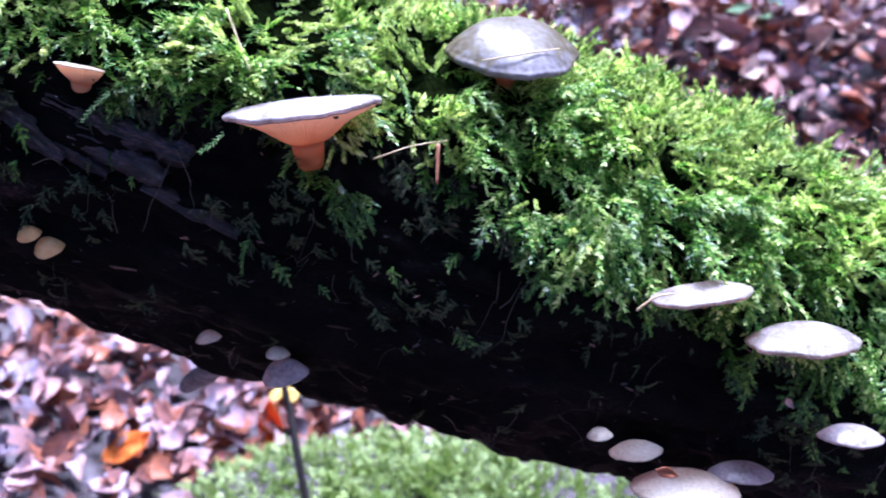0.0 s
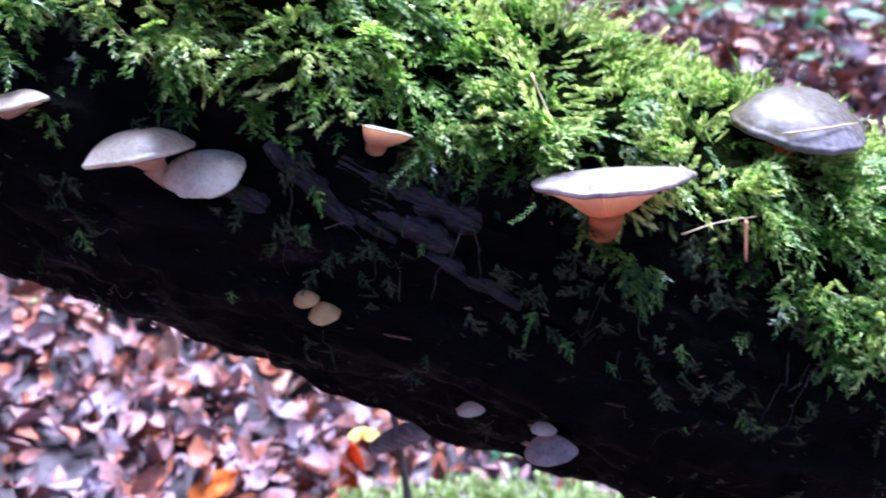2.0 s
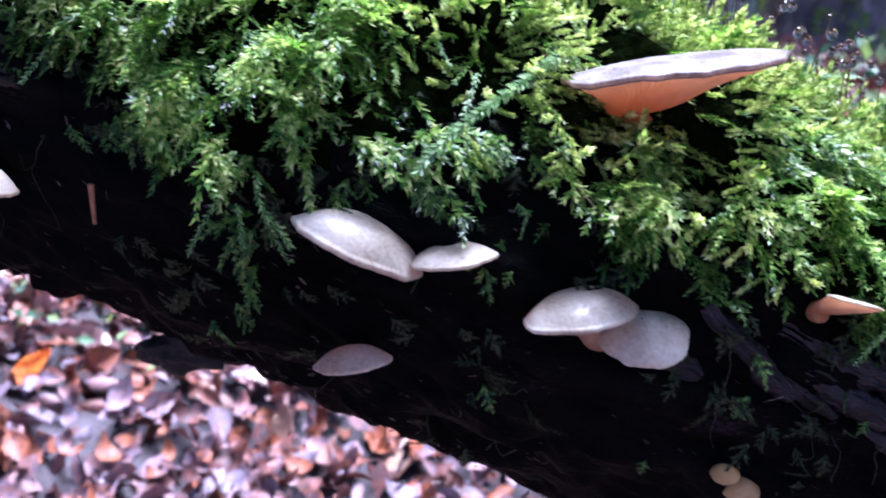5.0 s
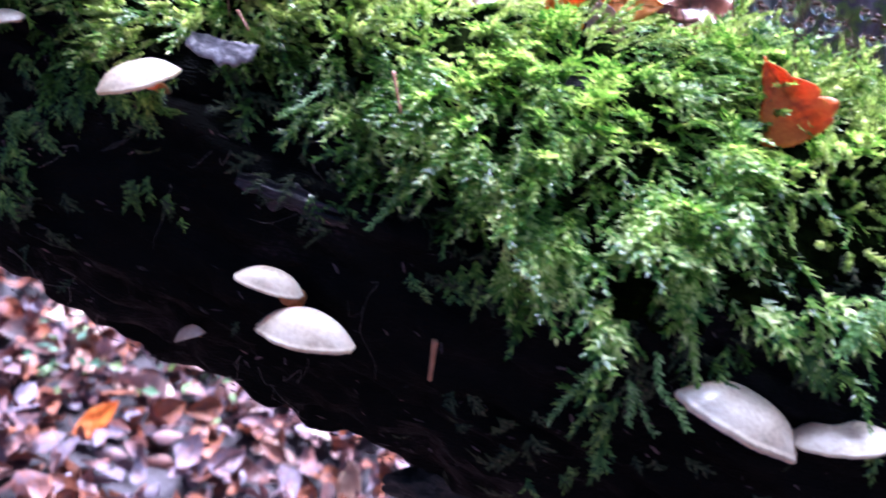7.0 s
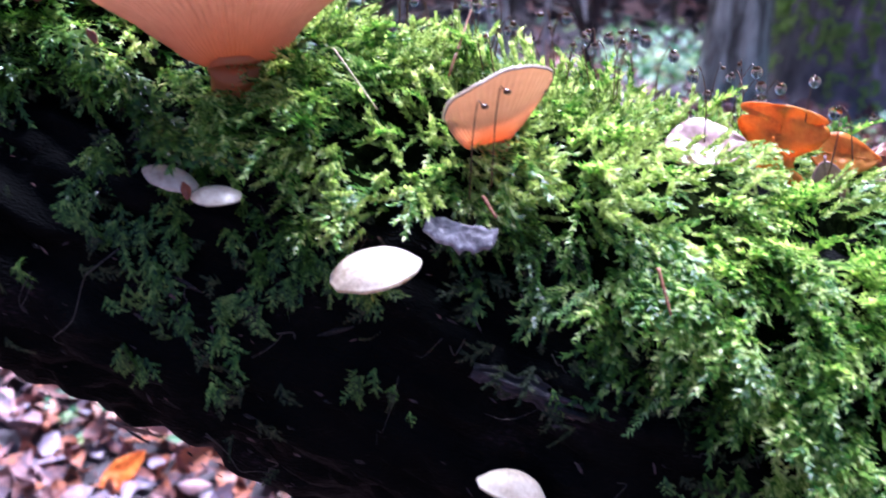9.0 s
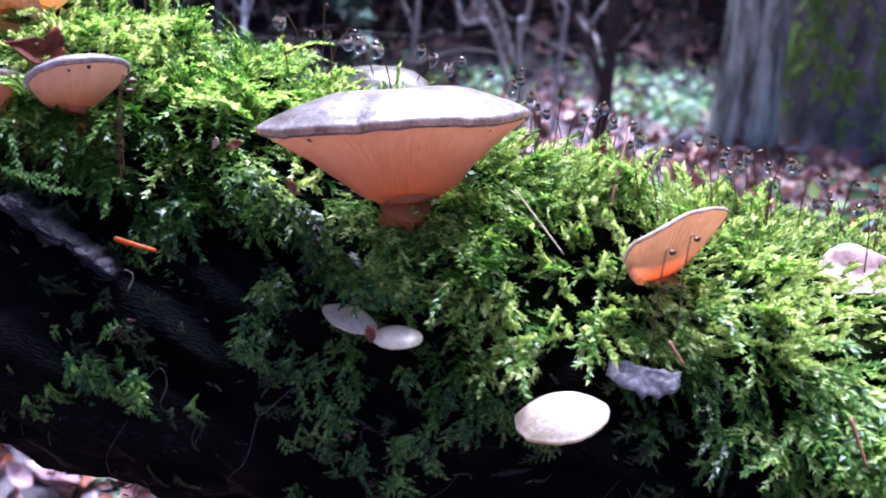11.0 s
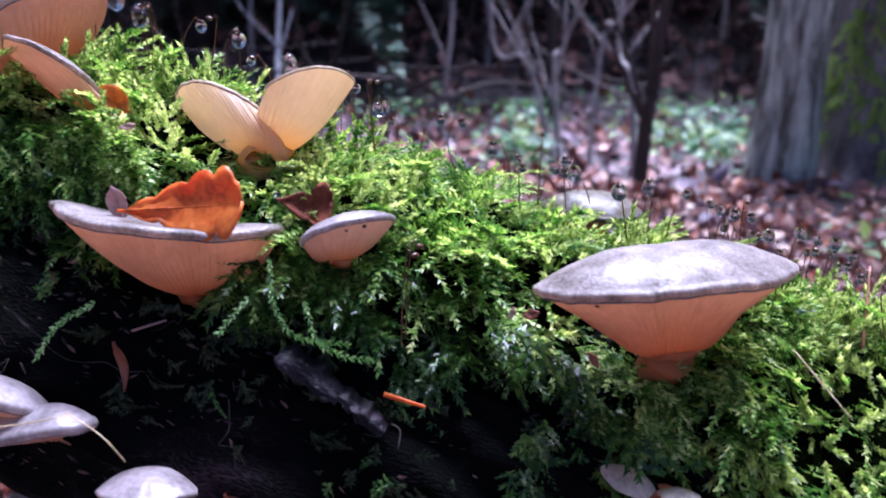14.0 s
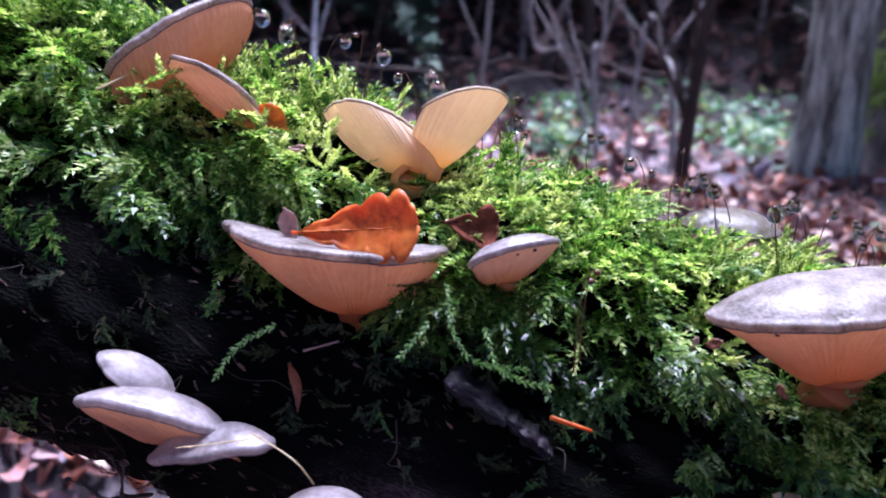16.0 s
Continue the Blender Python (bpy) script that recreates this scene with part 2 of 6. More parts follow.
SPRUCE = surface("spruce_needles", [(0.3, (0.045, 0.080, 0.058)), (0.6, (0.10, 0.165, 0.115)), (0.8, (0.18, 0.24, 0.16))], scale=3, fine=30, rough=0.6, bump=0, vary="island", spread=0.6)
BUSH = surface("undergrowth_leaves", [(0.25, (0.03, 0.10, 0.05)), (0.5, (0.09, 0.23, 0.12)), (0.75, (0.30, 0.40, 0.16))], scale=2, fine=30, rough=0.45, bump=0, vary="island", spread=0.6, glow=0.3, glow_tint=(1.2, 1.3, 0.75))


def water_of(name):
    m, n, l, p = nodes_of(name)
    p.inputs["Transmission Weight"].default_value, p.inputs["IOR"].default_value, p.inputs["Roughness"].default_value = 1.0, 1.33, 0.0
    return m


STUB = surface("broken_wood", [(0.38, (0.031, 0.028, 0.030)), (0.50, (0.115, 0.101, 0.108)), (0.62, (0.211, 0.182, 0.197))], scale=120, fine=900, rough=0.6, bump=0.8, relief=0.001, stretch=(0.6, 1.5, 3))
THREAD = surface("root_threads", [(0.3, (0.010, 0.007, 0.005)), (0.7, (0.07, 0.05, 0.04))], scale=100, fine=900, rough=0.6, bump=0)
CLUMP = surface("rotten_wood_clump", [(0.38, (0.002, 0.0015, 0.0015)), (0.55, (0.010, 0.007, 0.007)), (0.68, (0.05, 0.035, 0.035))], scale=220, fine=1200, rough=0.7, bump=0.9, relief=0.002)
WATER = water_of("water_drop")
# under-layer colour, near-black so the gaps between shoots read as shade
GAP_SHADE = surface("moss_gap_shade", [(0.35, (0.0008, 0.0012, 0.0006)), (0.55, (0.003, 0.005, 0.0012)), (0.75, (0.015, 0.022, 0.005))], scale=70, fine=500, rough=0.95, bump=1.0, relief=0.003, specular=0.0)


# ---------------------------------------------------------------- mesh helpers
def vnoise(p, seed=0):
    """Smooth value noise, 0 to 1, at the points p (n x 3)."""
    i = np.floor(p).astype(np.int64)
    f = p - i
    f = f * f * (3 - 2 * f)
    total = np.zeros(len(p))
    for dx in (0, 1):
        for dy in (0, 1):
            for dz in (0, 1):
                h = (i[:, 0] + dx) * 374761393 + (i[:, 1] + dy) * 668265263 + (i[:, 2] + dz) * 1442695041 + seed * 974634777
                h = (h ^ (h >> 13)) * 1274126177
                h = ((h ^ (h >> 16)) & 0xFFFF) / 65535.0
                w = np.abs(1 - dx - f[:, 0]) * np.abs(1 - dy - f[:, 1]) * np.abs(1 - dz - f[:, 2])
                total += w * h
    return total


def fbm(p, seed=0, octaves=3):
    return sum(vnoise(p * 2.0 ** k, seed + k) / 2.0 ** k for k in range(octaves)) / sum(1 / 2.0 ** k for k in range(octaves))


def mesh_of(name, verts, faces, material, smooth=True):
    """A mesh from an array of points and an array of triangles or quads."""
    verts, faces = np.asarray(verts, dtype=np.float32), np.asarray(faces, dtype=np.int32)
    me = bpy.data.meshes.new(name)
    k = faces.shape[1]
    me.vertices.add(len(verts))
    me.vertices.foreach_set("co", verts.ravel())
    me.loops.add(faces.size)
    me.loops.foreach_set("vertex_index", faces.ravel())
    me.polygons.add(len(faces))
    me.polygons.foreach_set("loop_start", np.arange(0, faces.size, k, dtype=np.int32))
    me.update(calc_edges=True)
    me.validate()
    me.polygons.foreach_set("use_smooth", np.full(len(me.polygons), smooth, dtype=bool))
    me.materials.append(material)
    return me


def part(name, verts, faces, material, parent=None, label="", smooth=True):
    ob = new(name, mesh_of(name, verts, faces, material, smooth))
    if parent:
        ob.parent = parent
    if label:
        ob["label"] = label
    return ob


def grid_faces(rows, cols, wrap=False):
    """Quads of a grid of rows x cols points; wrap: the last column meets the first."""
    i, j = np.meshgrid(np.arange(rows - 1), np.arange(cols if wrap else cols - 1), indexing="ij")
    i, j = i.ravel(), j.ravel()
    j2 = (j + 1) % cols
    return np.stack([i * cols + j, i * cols + j2, (i + 1) * cols + j2, (i + 1) * cols + j], 1)


def tube(points, radii, sides=6):
    """Points and quads of a tube along a line, closed at its ends by shrinking."""
    pts = np.asarray(points, dtype=float)
    radii = np.asarray(radii, dtype=float)
    pts = np.vstack([pts[:1], pts, pts[-1:]])
    radii = np.concatenate([[radii[0] * 0.02], radii, [radii[-1] * 0.02]])
    way = np.gradient(pts, axis=0)
    way /= np.linalg.norm(way, axis=1)[:, None] + 1e-12
    side = np.cross(way, np.where(np.abs(way[:, 2:3]) > 0.9, [[1.0, 0, 0]], [[0, 0, 1.0]]))
    side /= np.linalg.norm(side, axis=1)[:, None] + 1e-12
    other = np.cross(way, side)
    a = np.arange(sides) * 2 * np.pi / sides
    v = pts[:, None] + radii[:, None, None] * (np.cos(a)[None, :, None] * side[:, None] + np.sin(a)[None, :, None] * other[:, None])
    return v.reshape(-1, 3), grid_faces(len(pts), sides, True)


def ball(radius, squash=(1, 1, 1), rings=8, sides=12):
    a = np.linspace(0.02, np.pi - 0.02, rings)
    b = np.arange(sides) * 2 * np.pi / sides
    v = np.stack([np.outer(np.sin(a), np.cos(b)), np.outer(np.sin(a), np.sin(b)), np.outer(np.cos(a), np.ones(sides))], -1).reshape(-1, 3)
    return v * radius * np.array(squash), grid_faces(rings, sides, True)[:, ::-1]


def bend(points, steps=10):
    """A smooth line through a few points."""
    p = np.asarray(points, dtype=float)
    p = np.vstack([2 * p[0] - p[1], p, 2 * p[-1] - p[-2]])
    out = []
    for k in range(1, len(p) - 2):
        for u in np.linspace(0, 1, steps, endpoint=k == len(p) - 3):
            out.append(0.5 * (2 * p[k] + (p[k + 1] - p[k - 1]) * u + (2 * p[k - 1] - 5 * p[k] + 4 * p[k + 1] - p[k + 2]) * u ** 2 + (3 * p[k] - p[k - 1] - 3 * p[k + 1] + p[k + 2]) * u ** 3))
    return np.array(out)


def unit(v):
    v = np.asarray(v, dtype=float)
    return v / np.linalg.norm(v)


def place(protos, base, x_way, z_way, size, pick):
    """Copies of small prototype meshes (points, triangles) laid at base with their own axes: one joined array."""
    x = x_way / np.linalg.norm(x_way, axis=1)[:, None]
    y = np.cross(z_way, x)
    y /= np.linalg.norm(y, axis=1)[:, None] + 1e-9
    z = np.cross(x, y)
    vs, fs, start = [], [], 0
    for k, (pv, pf) in enumerate(protos):
        m = pick == k
        if not m.any():
            continue
        v = base[m][:, None] + size[m][:, None, None] * (pv[None, :, 0:1] * x[m][:, None] + pv[None, :, 1:2] * y[m][:, None] + pv[None, :, 2:3] * z[m][:, None])
        f = pf[None] + (np.arange(m.sum()) * len(pv))[:, None, None] + start
        vs.append(v.reshape(-1, 3))
        fs.append(f.reshape(-1, pf.shape[1]))
        start += m.sum() * len(pv)
    return np.vstack(vs), np.vstack(fs)


# ---------------------------------------------------------------- the ground
def ground_z(x, y):
    near = np.clip(0.36 - 0.37 * (x + 0.29), 0.20, 0.85)
    bank = np.clip((y - 0.70) / 0.60, 0, 1)
    bank = bank * bank * (3 - 2 * bank)
    far = 0.60 - 0.02 * np.clip(y - 1, 0, 3) + 0.42 * np.clip(y - 4.2, 0, 6) - 0.03 * np.clip(x, -3, 3)
    z = near * (1 - bank) + far * bank
    left = np.clip((-x - 0.85) / 0.6, 0, 1)
    z = np.maximum(z, z * (1 - left) + 1.30 * left * np.exp(-((y - 0.2) / 0.8) ** 2) + z * left * (1 - np.exp(-((y - 0.2) / 0.8) ** 2)))
    p = np.stack([x, y, np.zeros_like(x)], -1).reshape(-1, 3)
    return z + 0.05 * (fbm(p * 3, 3) - 0.5).reshape(x.shape) + 0.02 * (fbm(p * 14, 5) - 0.5).reshape(x.shape)


def spread_axis(lo, hi, far_lo, far_hi, step):
    near = np.arange(lo, hi, step)
    out = (np.linspace(0, 1, 26)[1:]) ** 3
    return np.concatenate([(lo - out * (lo - far_lo))[::-1], near, hi + out * (far_hi - hi)])


gx, gy = np.meshgrid(spread_axis(-2.0, 2.0, -60, 60, 0.03), spread_axis(-0.6, 4.5, -60, 90, 0.03), indexing="ij")
gv = np.stack([gx, gy, ground_z(gx, gy)], -1).reshape(-1, 3)
ground = tagged(part("ground", gv, grid_faces(*gx.shape), SOIL), "damp grey-brown forest soil under fallen leaves", "ground", kind="structure")

# ---------------------------------------------------------------- the fallen log
LOG0, ALONG = np.array([-0.2, 0.2546, 0.7935]), unit([1, 0.07, -0.40])
LOG_UP = unit(np.array([0, 0, 1.0]) - ALONG[2] * ALONG)
LOG_FRONT = np.cross(LOG_UP, ALONG)
LOG_FRONT = LOG_FRONT if LOG_FRONT[1] < 0 else -LOG_FRONT


def swell(s):
    """How far the mossy upper side stands out beyond the log's even taper."""
    return np.interp(s, [-0.6, -0.34, -0.27, -0.2, -0.13, -0.08, -0.04, 0.02, 0.06, 0.1, 0.16, 0.25, 0.31, 0.36, 0.6], [-0.020, -0.020, -0.016, -0.009, -0.003, 0.004, 0.012, 0.013, 0.011, 0.006, 0.0, -0.002, -0.008, -0.013, -0.012])


def moss_edge(s):
    """The angle from the top, towards the front, down to which the moss is thick."""
    return np.interp(s, [-0.5, -0.37, -0.348, -0.325, -0.30, -0.278, -0.25, -0.215, -0.187, -0.165, -0.152, -0.137, -0.123, -0.109, -0.077, -0.061, -0.037, -0.015, -0.005, 0.0, 0.03, 0.066, 0.1, 0.139, 0.15, 0.18, 0.207, 0.229, 0.263, 0.30, 0.337, 0.5], [90, 86, 72, 70, 68, 58, 54, 52, 54, 62, 56, 49, 45, 49, 53, 72, 80, 72, 58, 53, 53, 58, 53, 48, 46, 52, 51, 60, 64, 67, 74, 74])


def log_radius(s, ang):
    """The wood's radius at s metres along the log and ang degrees from the top (front: plus)."""
    even = 0.0625 * (1 + 0.2 * np.clip(s, -0.5, 0.25))
    upper = np.clip((np.abs(ang) - 60) / 60, 0, 1)
    upper = 1 - upper * upper * (3 - 2 * upper)
    return even + upper * (swell(s) - 0.0065) + (1 - upper) * (0.003 + np.interp(s, [-0.45, -0.2], [0.006, 0.0]))


def log_point(s, ang, out=0.0):
    a = np.radians(ang)
    r = log_radius(s, ang) + out
    return LOG0 + s[..., None] * ALONG + r[..., None] * (np.cos(a)[..., None] * LOG_UP + np.sin(a)[..., None] * LOG_FRONT)


def build_log():
    s = np.concatenate([np.linspace(-1.4, -0.52, 40), np.arange(-0.515, 0.46, 0.002), np.linspace(0.465, 1.62, 45)])
    ang = np.linspace(-180, 180, 170, endpoint=False)
    S, A = np.meshgrid(s, ang, indexing="ij")
    q = np.stack([S.ravel() * 1.0, np.cos(np.radians(A)).ravel() * 0.063, np.sin(np.radians(A)).ravel() * 0.063], 1)
    ridge = fbm(q * [14, 130, 130], 11)
    plate = np.abs(fbm(q * [28, 90, 90], 17) - 0.5) * 2
    lumps = fbm(q * [16, 20, 20], 23) - 0.5
    bare = np.clip((np.abs(A.ravel()) - moss_edge(S.ravel()) + 12) / 24, 0.25, 1)
    low = np.clip((np.abs(A.ravel()) - 105) / 25, 0, 1)
    out = low * 0.009 * (fbm(q * [70, 60, 60], 29, 4) - 0.5) + bare * (0.011 * (ridge - 0.5) - 0.006 * np.clip(0.16 - plate, 0, 1) / 0.16 * 0.5) + 0.010 * lumps + bare * 0.0055 * (np.abs(fbm(q * [60, 230, 230], 31) - 0.5) * 2 - 0.25)
    end = np.clip((S.ravel() + 1.4) / 0.02, 0, 1) * np.clip((1.62 - S.ravel()) / 0.02, 0, 1)
    v = log_point(S.ravel(), A.ravel(), out)
    axis = LOG0 + S.ravel()[:, None] * ALONG
    v = axis + (v - axis) * np.where(end < 0.05, 0.02, 1.0)[:, None]
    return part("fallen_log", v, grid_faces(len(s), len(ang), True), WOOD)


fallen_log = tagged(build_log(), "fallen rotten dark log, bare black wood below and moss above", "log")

# ---------------------------------------------------------------- the mushrooms on the log
CAPS = []


PROFILES = {
    "bowl": [(1, 0), (0.93, 0.14), (0.81, 0.36), (0.65, 0.60), (0.47, 0.80), (0.29, 0.93), (0.15, 0.985)],
    "trumpet": [(1, 0), (0.88, 0.09), (0.72, 0.22), (0.56, 0.39), (0.45, 0.57), (0.36, 0.74), (0.26, 0.88), (0.19, 0.96)],
    "cup": [(1, 0), (0.98, 0.16), (0.92, 0.38), (0.80, 0.62), (0.64, 0.81), (0.47, 0.93)],
    "bell": [(1, 0), (1.01, 0.18), (0.98, 0.40), (0.90, 0.62), (0.76, 0.80), (0.56, 0.93)],
    "funnel": [(1, 0), (0.86, 0.13), (0.72, 0.29), (0.60, 0.46), (0.50, 0.62), (0.41, 0.77), (0.32, 0.89), (0.25, 0.96)],
    "shelf": [(1, 0), (0.84, 0.05), (0.62, 0.15), (0.44, 0.30), (0.32, 0.48), (0.26, 0.70)],
}


def mushroom(label, c, r, up, ratio, root, top=CAP_GREY, under=GILL, dome=0.22, shape="shelf", edge=0.05, gills=48, seed=0, stem=0.16, fan=0.12, reach=0.8, wavy=1.0, sag=0.0, specks=()):
    """A fan-shaped bracket mushroom: the rim's middle c, half its width r, the way its top faces, depth to width, and its foot."""
    c, r, root = np.array(c), np.array(r), np.array(root)
    a = np.linalg.norm(r)
    R = r / a
    N = np.array(up) - np.dot(up, R) * R
    N = unit(N)
    F = np.cross(R, N)
    b = a * ratio
    under = GILL_SOFT if under is GILL and a < 0.0145 else under
    CAPS.append((c, R, F, N, a, b, root))
    gills = gills if a > 0.012 else 30
    n = 4 * gills if a > 0.006 else 60
    phi = np.arange(n) * 2 * np.pi / n
    ring = np.stack([np.cos(phi) * 1.7, np.sin(phi) * 1.7, np.full(n, seed * 3.1)], 1)
    k = 1 + 0.10 * (vnoise(ring, 40 + seed) - 0.5) + 0.07 * (vnoise(ring * 2.6, 60 + seed) - 0.5) + 0.02 * (vnoise(ring * 9, 65 + seed) - 0.5)
    back = np.where(np.sin(phi) < 0, 0.75, 1.0)
    wave = wavy * a * (0.06 * (vnoise(ring * 1.3, 80 + seed) - 0.5) + 0.018 * (vnoise(ring * 4.5, 85 + seed) - 0.5))
    rim = c + (a * np.cos(phi) * k)[:, None] * R + (b * np.sin(phi) * k * back)[:, None] * F + (wave + sag * a * np.cos(phi) ** 4)[:, None] * N
    pull = (fan * np.clip(-np.sin(phi), 0, 1) ** 2.0)[:, None]
    rim = rim * (1 - pull) + (0.35 * c + 0.65 * root) * pull
    thing = tagged(new("bracket_mushroom"), label, "mushroom", "mushrooms on the log")
    thing.matrix_world = Matrix.Translation(root)
    crown = c - 0.18 * b * F + 0.25 * fan * (root - c)
    radial = rim - crown
    radial /= np.linalg.norm(radial, axis=1)[:, None]
    h = np.full((n, 1), edge * a)
    inner = rim - h * (1 + 0.35 * (vnoise(ring * 3.3, 90 + seed) - 0.5))[:, None] * radial
    soft = np.mean([np.roll(inner, q, 0) for q in range(-n // 12, n // 12 + 1)], 0)
    # the cap, with a rolled edge and a softly dented top
    verts = [inner + h * (math.cos(w) * radial + math.sin(w) * N) for w in np.radians([-90, -55, -20, 15, 50, 78])]
    for t in (0.985, 0.95, 0.90, 0.83, 0.74, 0.63, 0.5, 0.36, 0.2, 0.02):
        p = crown + (soft * (1 - t ** 6) + inner * t ** 6 + edge * a * N - crown) * t
        rise = dome * a * (1 - t ** 2.4) ** 0.8
        q = np.stack([np.cos(phi) * t * 2.2, np.sin(phi) * t * 2.2, np.full(n, seed * 1.7)], 1)
        dent = a * (0.04 * (fbm(q, 100 + seed) - 0.5) + 0.010 * (fbm(q * 5, 120 + seed) - 0.5)) * min(1, (1 - t) * 6)
        verts.append(p + (rise + dent)[:, None] * N)
    verts = np.array(verts)
    part("cap", verts.reshape(-1, 3) - root, grid_faces(len(verts), n, True), top, thing)
    # the underside, drawn in to the stem, with radial gills
    apex = c + reach * (root - c)
    rs = stem * a
    start = inner - h * N
    run = bend([(u, v, 0) for u, v in PROFILES[shape]] + [(max(stem, 0.1), 1.0, 0)], 4)
    ridge = np.tile([1.0, 0.1, -1.0, 0.1], n // 4) * (0.7 + 0.6 * vnoise(ring * 14, 95 + seed)) if a > 0.006 else np.zeros(n)
    spread = start - c
    outward = spread / np.linalg.norm(spread, axis=1)[:, None] * 0.7 - 0.7 * N
    verts = []
    for j, (u, v, _) in enumerate(run):
        way = j / (len(run) - 1)
        deep = (0.016 if a > 0.018 else 0.009) * a * ridge * min(1, way * 5) * min(1, (1 - way) * 4)
        swell_out = a * 0.05 * (vnoise(ring * 1.6 + way * 2, 130 + seed) - 0.5) * math.sin(math.pi * way)
        verts.append(c + v * (apex - c) + u * spread + (deep + swell_out)[:, None] * outward)
    verts = np.array(verts)
    part("gill_underside", verts.reshape(-1, 3) - root, grid_faces(len(verts), n, True)[:, ::-1], under, thing)
    for deg, ring_at, size in specks:
        at = verts[ring_at][int(deg / 360 * n) % n]
        sv, sf = ball(size, (1.3, 0.7, 1), 6, 8)
        part("speck", sv + at - root, sf, TWIG, thing, "dark speck of dirt")
    # the dark crimped edge line
    bead = 0.010 * a * (0.75 + 0.5 * vnoise(ring * 16, 97 + seed))[:, None]
    line = start + 0.15 * h * radial
    v = np.array([line + bead * (math.cos(w) * radial + math.sin(w) * N) for w in np.arange(5) * 2 * np.pi / 5])
    v = np.vstack([v.transpose(1, 0, 2), v.transpose(1, 0, 2)[:1]])
    part("margin", v.reshape(-1, 3) - root, grid_faces(n + 1, 5, True), RIM, thing, "dark crimped edge")
    axis_at = LOG0 + np.dot(root - LOG0, ALONG) * ALONG
    deep = root + 0.010 * unit(axis_at - root) + 0.002 * unit(root - c)
    line = bend([apex + 0.12 * (c - apex), (apex + root) / 2, root, deep], 4)
    v, f = tube(line, np.linspace(max(stem, 0.1) * a, rs * 0.8, len(line)), 20)
    v = v + (fbm(v * 900, 140 + seed) - 0.5)[:, None] * 0.12 * rs * np.array([1, 1, 0.3])
    part("stem", v - root, f, under, thing, "short ochre stem")
    return thing


mushroom("small pale bracket mushroom with orange stem in moss", (-0.0841, 0.1997, 0.7905), (0.0061, 0.0008, -0.0017), (0.223, 0.287, 0.932), 0.7, (-0.0914, 0.2096, 0.7823), top=CAP_PALE, dome=0.1, stem=0.42, shape="bowl", edge=0.04, seed=0)
mushroom("funnel-shaped mushroom with pale lilac cap and pink gills", (-0.0294, 0.2068, 0.7759), (0.0200, 0.0057, 0.0001), (-0.0390, 0.1200, 0.9920), 0.75, (-0.0307, 0.2109, 0.7608), top=CAP_LILAC, dome=0.09, stem=0.22, reach=0.74, specks=((60, 4, 0.0006),), shape="trumpet", edge=0.035, gills=60, seed=1)
mushroom("broad olive-grey mushroom cap, wet and glossy, on moss", (0.0228, 0.2490, 0.7790), (0.0168, 0.0111, -0.0014), (0.166, -0.131, 0.977), 1.0, (0.0202, 0.2499, 0.7682), top=CAP_OLIVE, dome=0.40, seed=2)
mushroom("flat lilac-grey mushroom cap half sunk in moss", (0.0748, 0.2072, 0.7191), (0.0135, 0.0015, 0.0009), (-0.082, 0.144, 0.986), 0.6, (0.0787, 0.2231, 0.7077), top=CAP_GREY, dome=0.2, seed=3)
mushroom("thick grey mushroom cap with a wet shine", (0.1044, 0.2114, 0.7017), (0.0160, 0.0031, -0.0011), (0.030, 0.200, 0.979), 0.7, (0.1083, 0.2255, 0.6966), top=CAP_GREY, dome=0.28, seed=4)
mushroom("small grey glossy mushroom cap below the moss", (0.1199, 0.2074, 0.6716), (0.0093, 0.0008, -0.0007), (0.051, 0.233, 0.971), 0.75, (0.1253, 0.2217, 0.6621), top=CAP_LILAC, dome=0.35, seed=5)
mushroom("tiny round pale mushroom button under the log", (0.0479, 0.2007, 0.6755), (0.0038, -0.0002, 0.0003), (-0.058, 0.152, 0.987), 0.9, (0.0488, 0.2190, 0.6614), top=CAP_PALE, dome=0.6, seed=6)
mushroom("small beige mushroom cap in a cluster under the log", (0.0585, 0.2010, 0.6697), (0.0079, -0.0006, 0.0011), (-0.118, 0.172, 0.978), 0.7, (0.0605, 0.2219, 0.6532), top=CAP_PALE, dome=0.35, seed=7)
mushroom("broad beige mushroom cap at the front of a cluster", (0.0724, 0.1957, 0.6606), (0.0157, -0.0006, -0.0003), (0.028, 0.302, 0.953), 0.8, (0.0798, 0.2365, 0.6279), top=CAP_PALE, dome=0.3, seed=8)
mushroom("small pale grey glossy mushroom cap in a cluster", (0.0892, 0.2022, 0.6612), (0.0095, -0.0001, -0.0002), (0.019, 0.270, 0.963), 0.7, (0.0933, 0.2200, 0.6478), top=CAP_LILAC, dome=0.35, seed=9)
mushroom("tiny yellow mushroom button on dark bark", (-0.1087, 0.1941, 0.7462), (0.0036, -0.0000, 0.0001), (-0.043, -0.368, 0.929), 0.9, (-0.1149, 0.2025, 0.7417), top=CAP_YELLOW, dome=0.7, seed=10)
mushroom("tiny yellow mushroom button on dark bark", (-0.1045, 0.1949, 0.7415), (0.0046, -0.0002, 0.0003), (-0.073, -0.357, 0.931), 0.9, (-0.1103, 0.2036, 0.7371), top=CAP_YELLOW, dome=0.7, seed=11)
mushroom("tiny pale mushroom button under the log", (-0.0666, 0.2008, 0.7082), (0.0041, -0.0009, 0.0008), (-0.171, 0.065, 0.983), 0.8, (-0.0795, 0.2257, 0.6921), top=CAP_PALE, dome=0.55, seed=12)
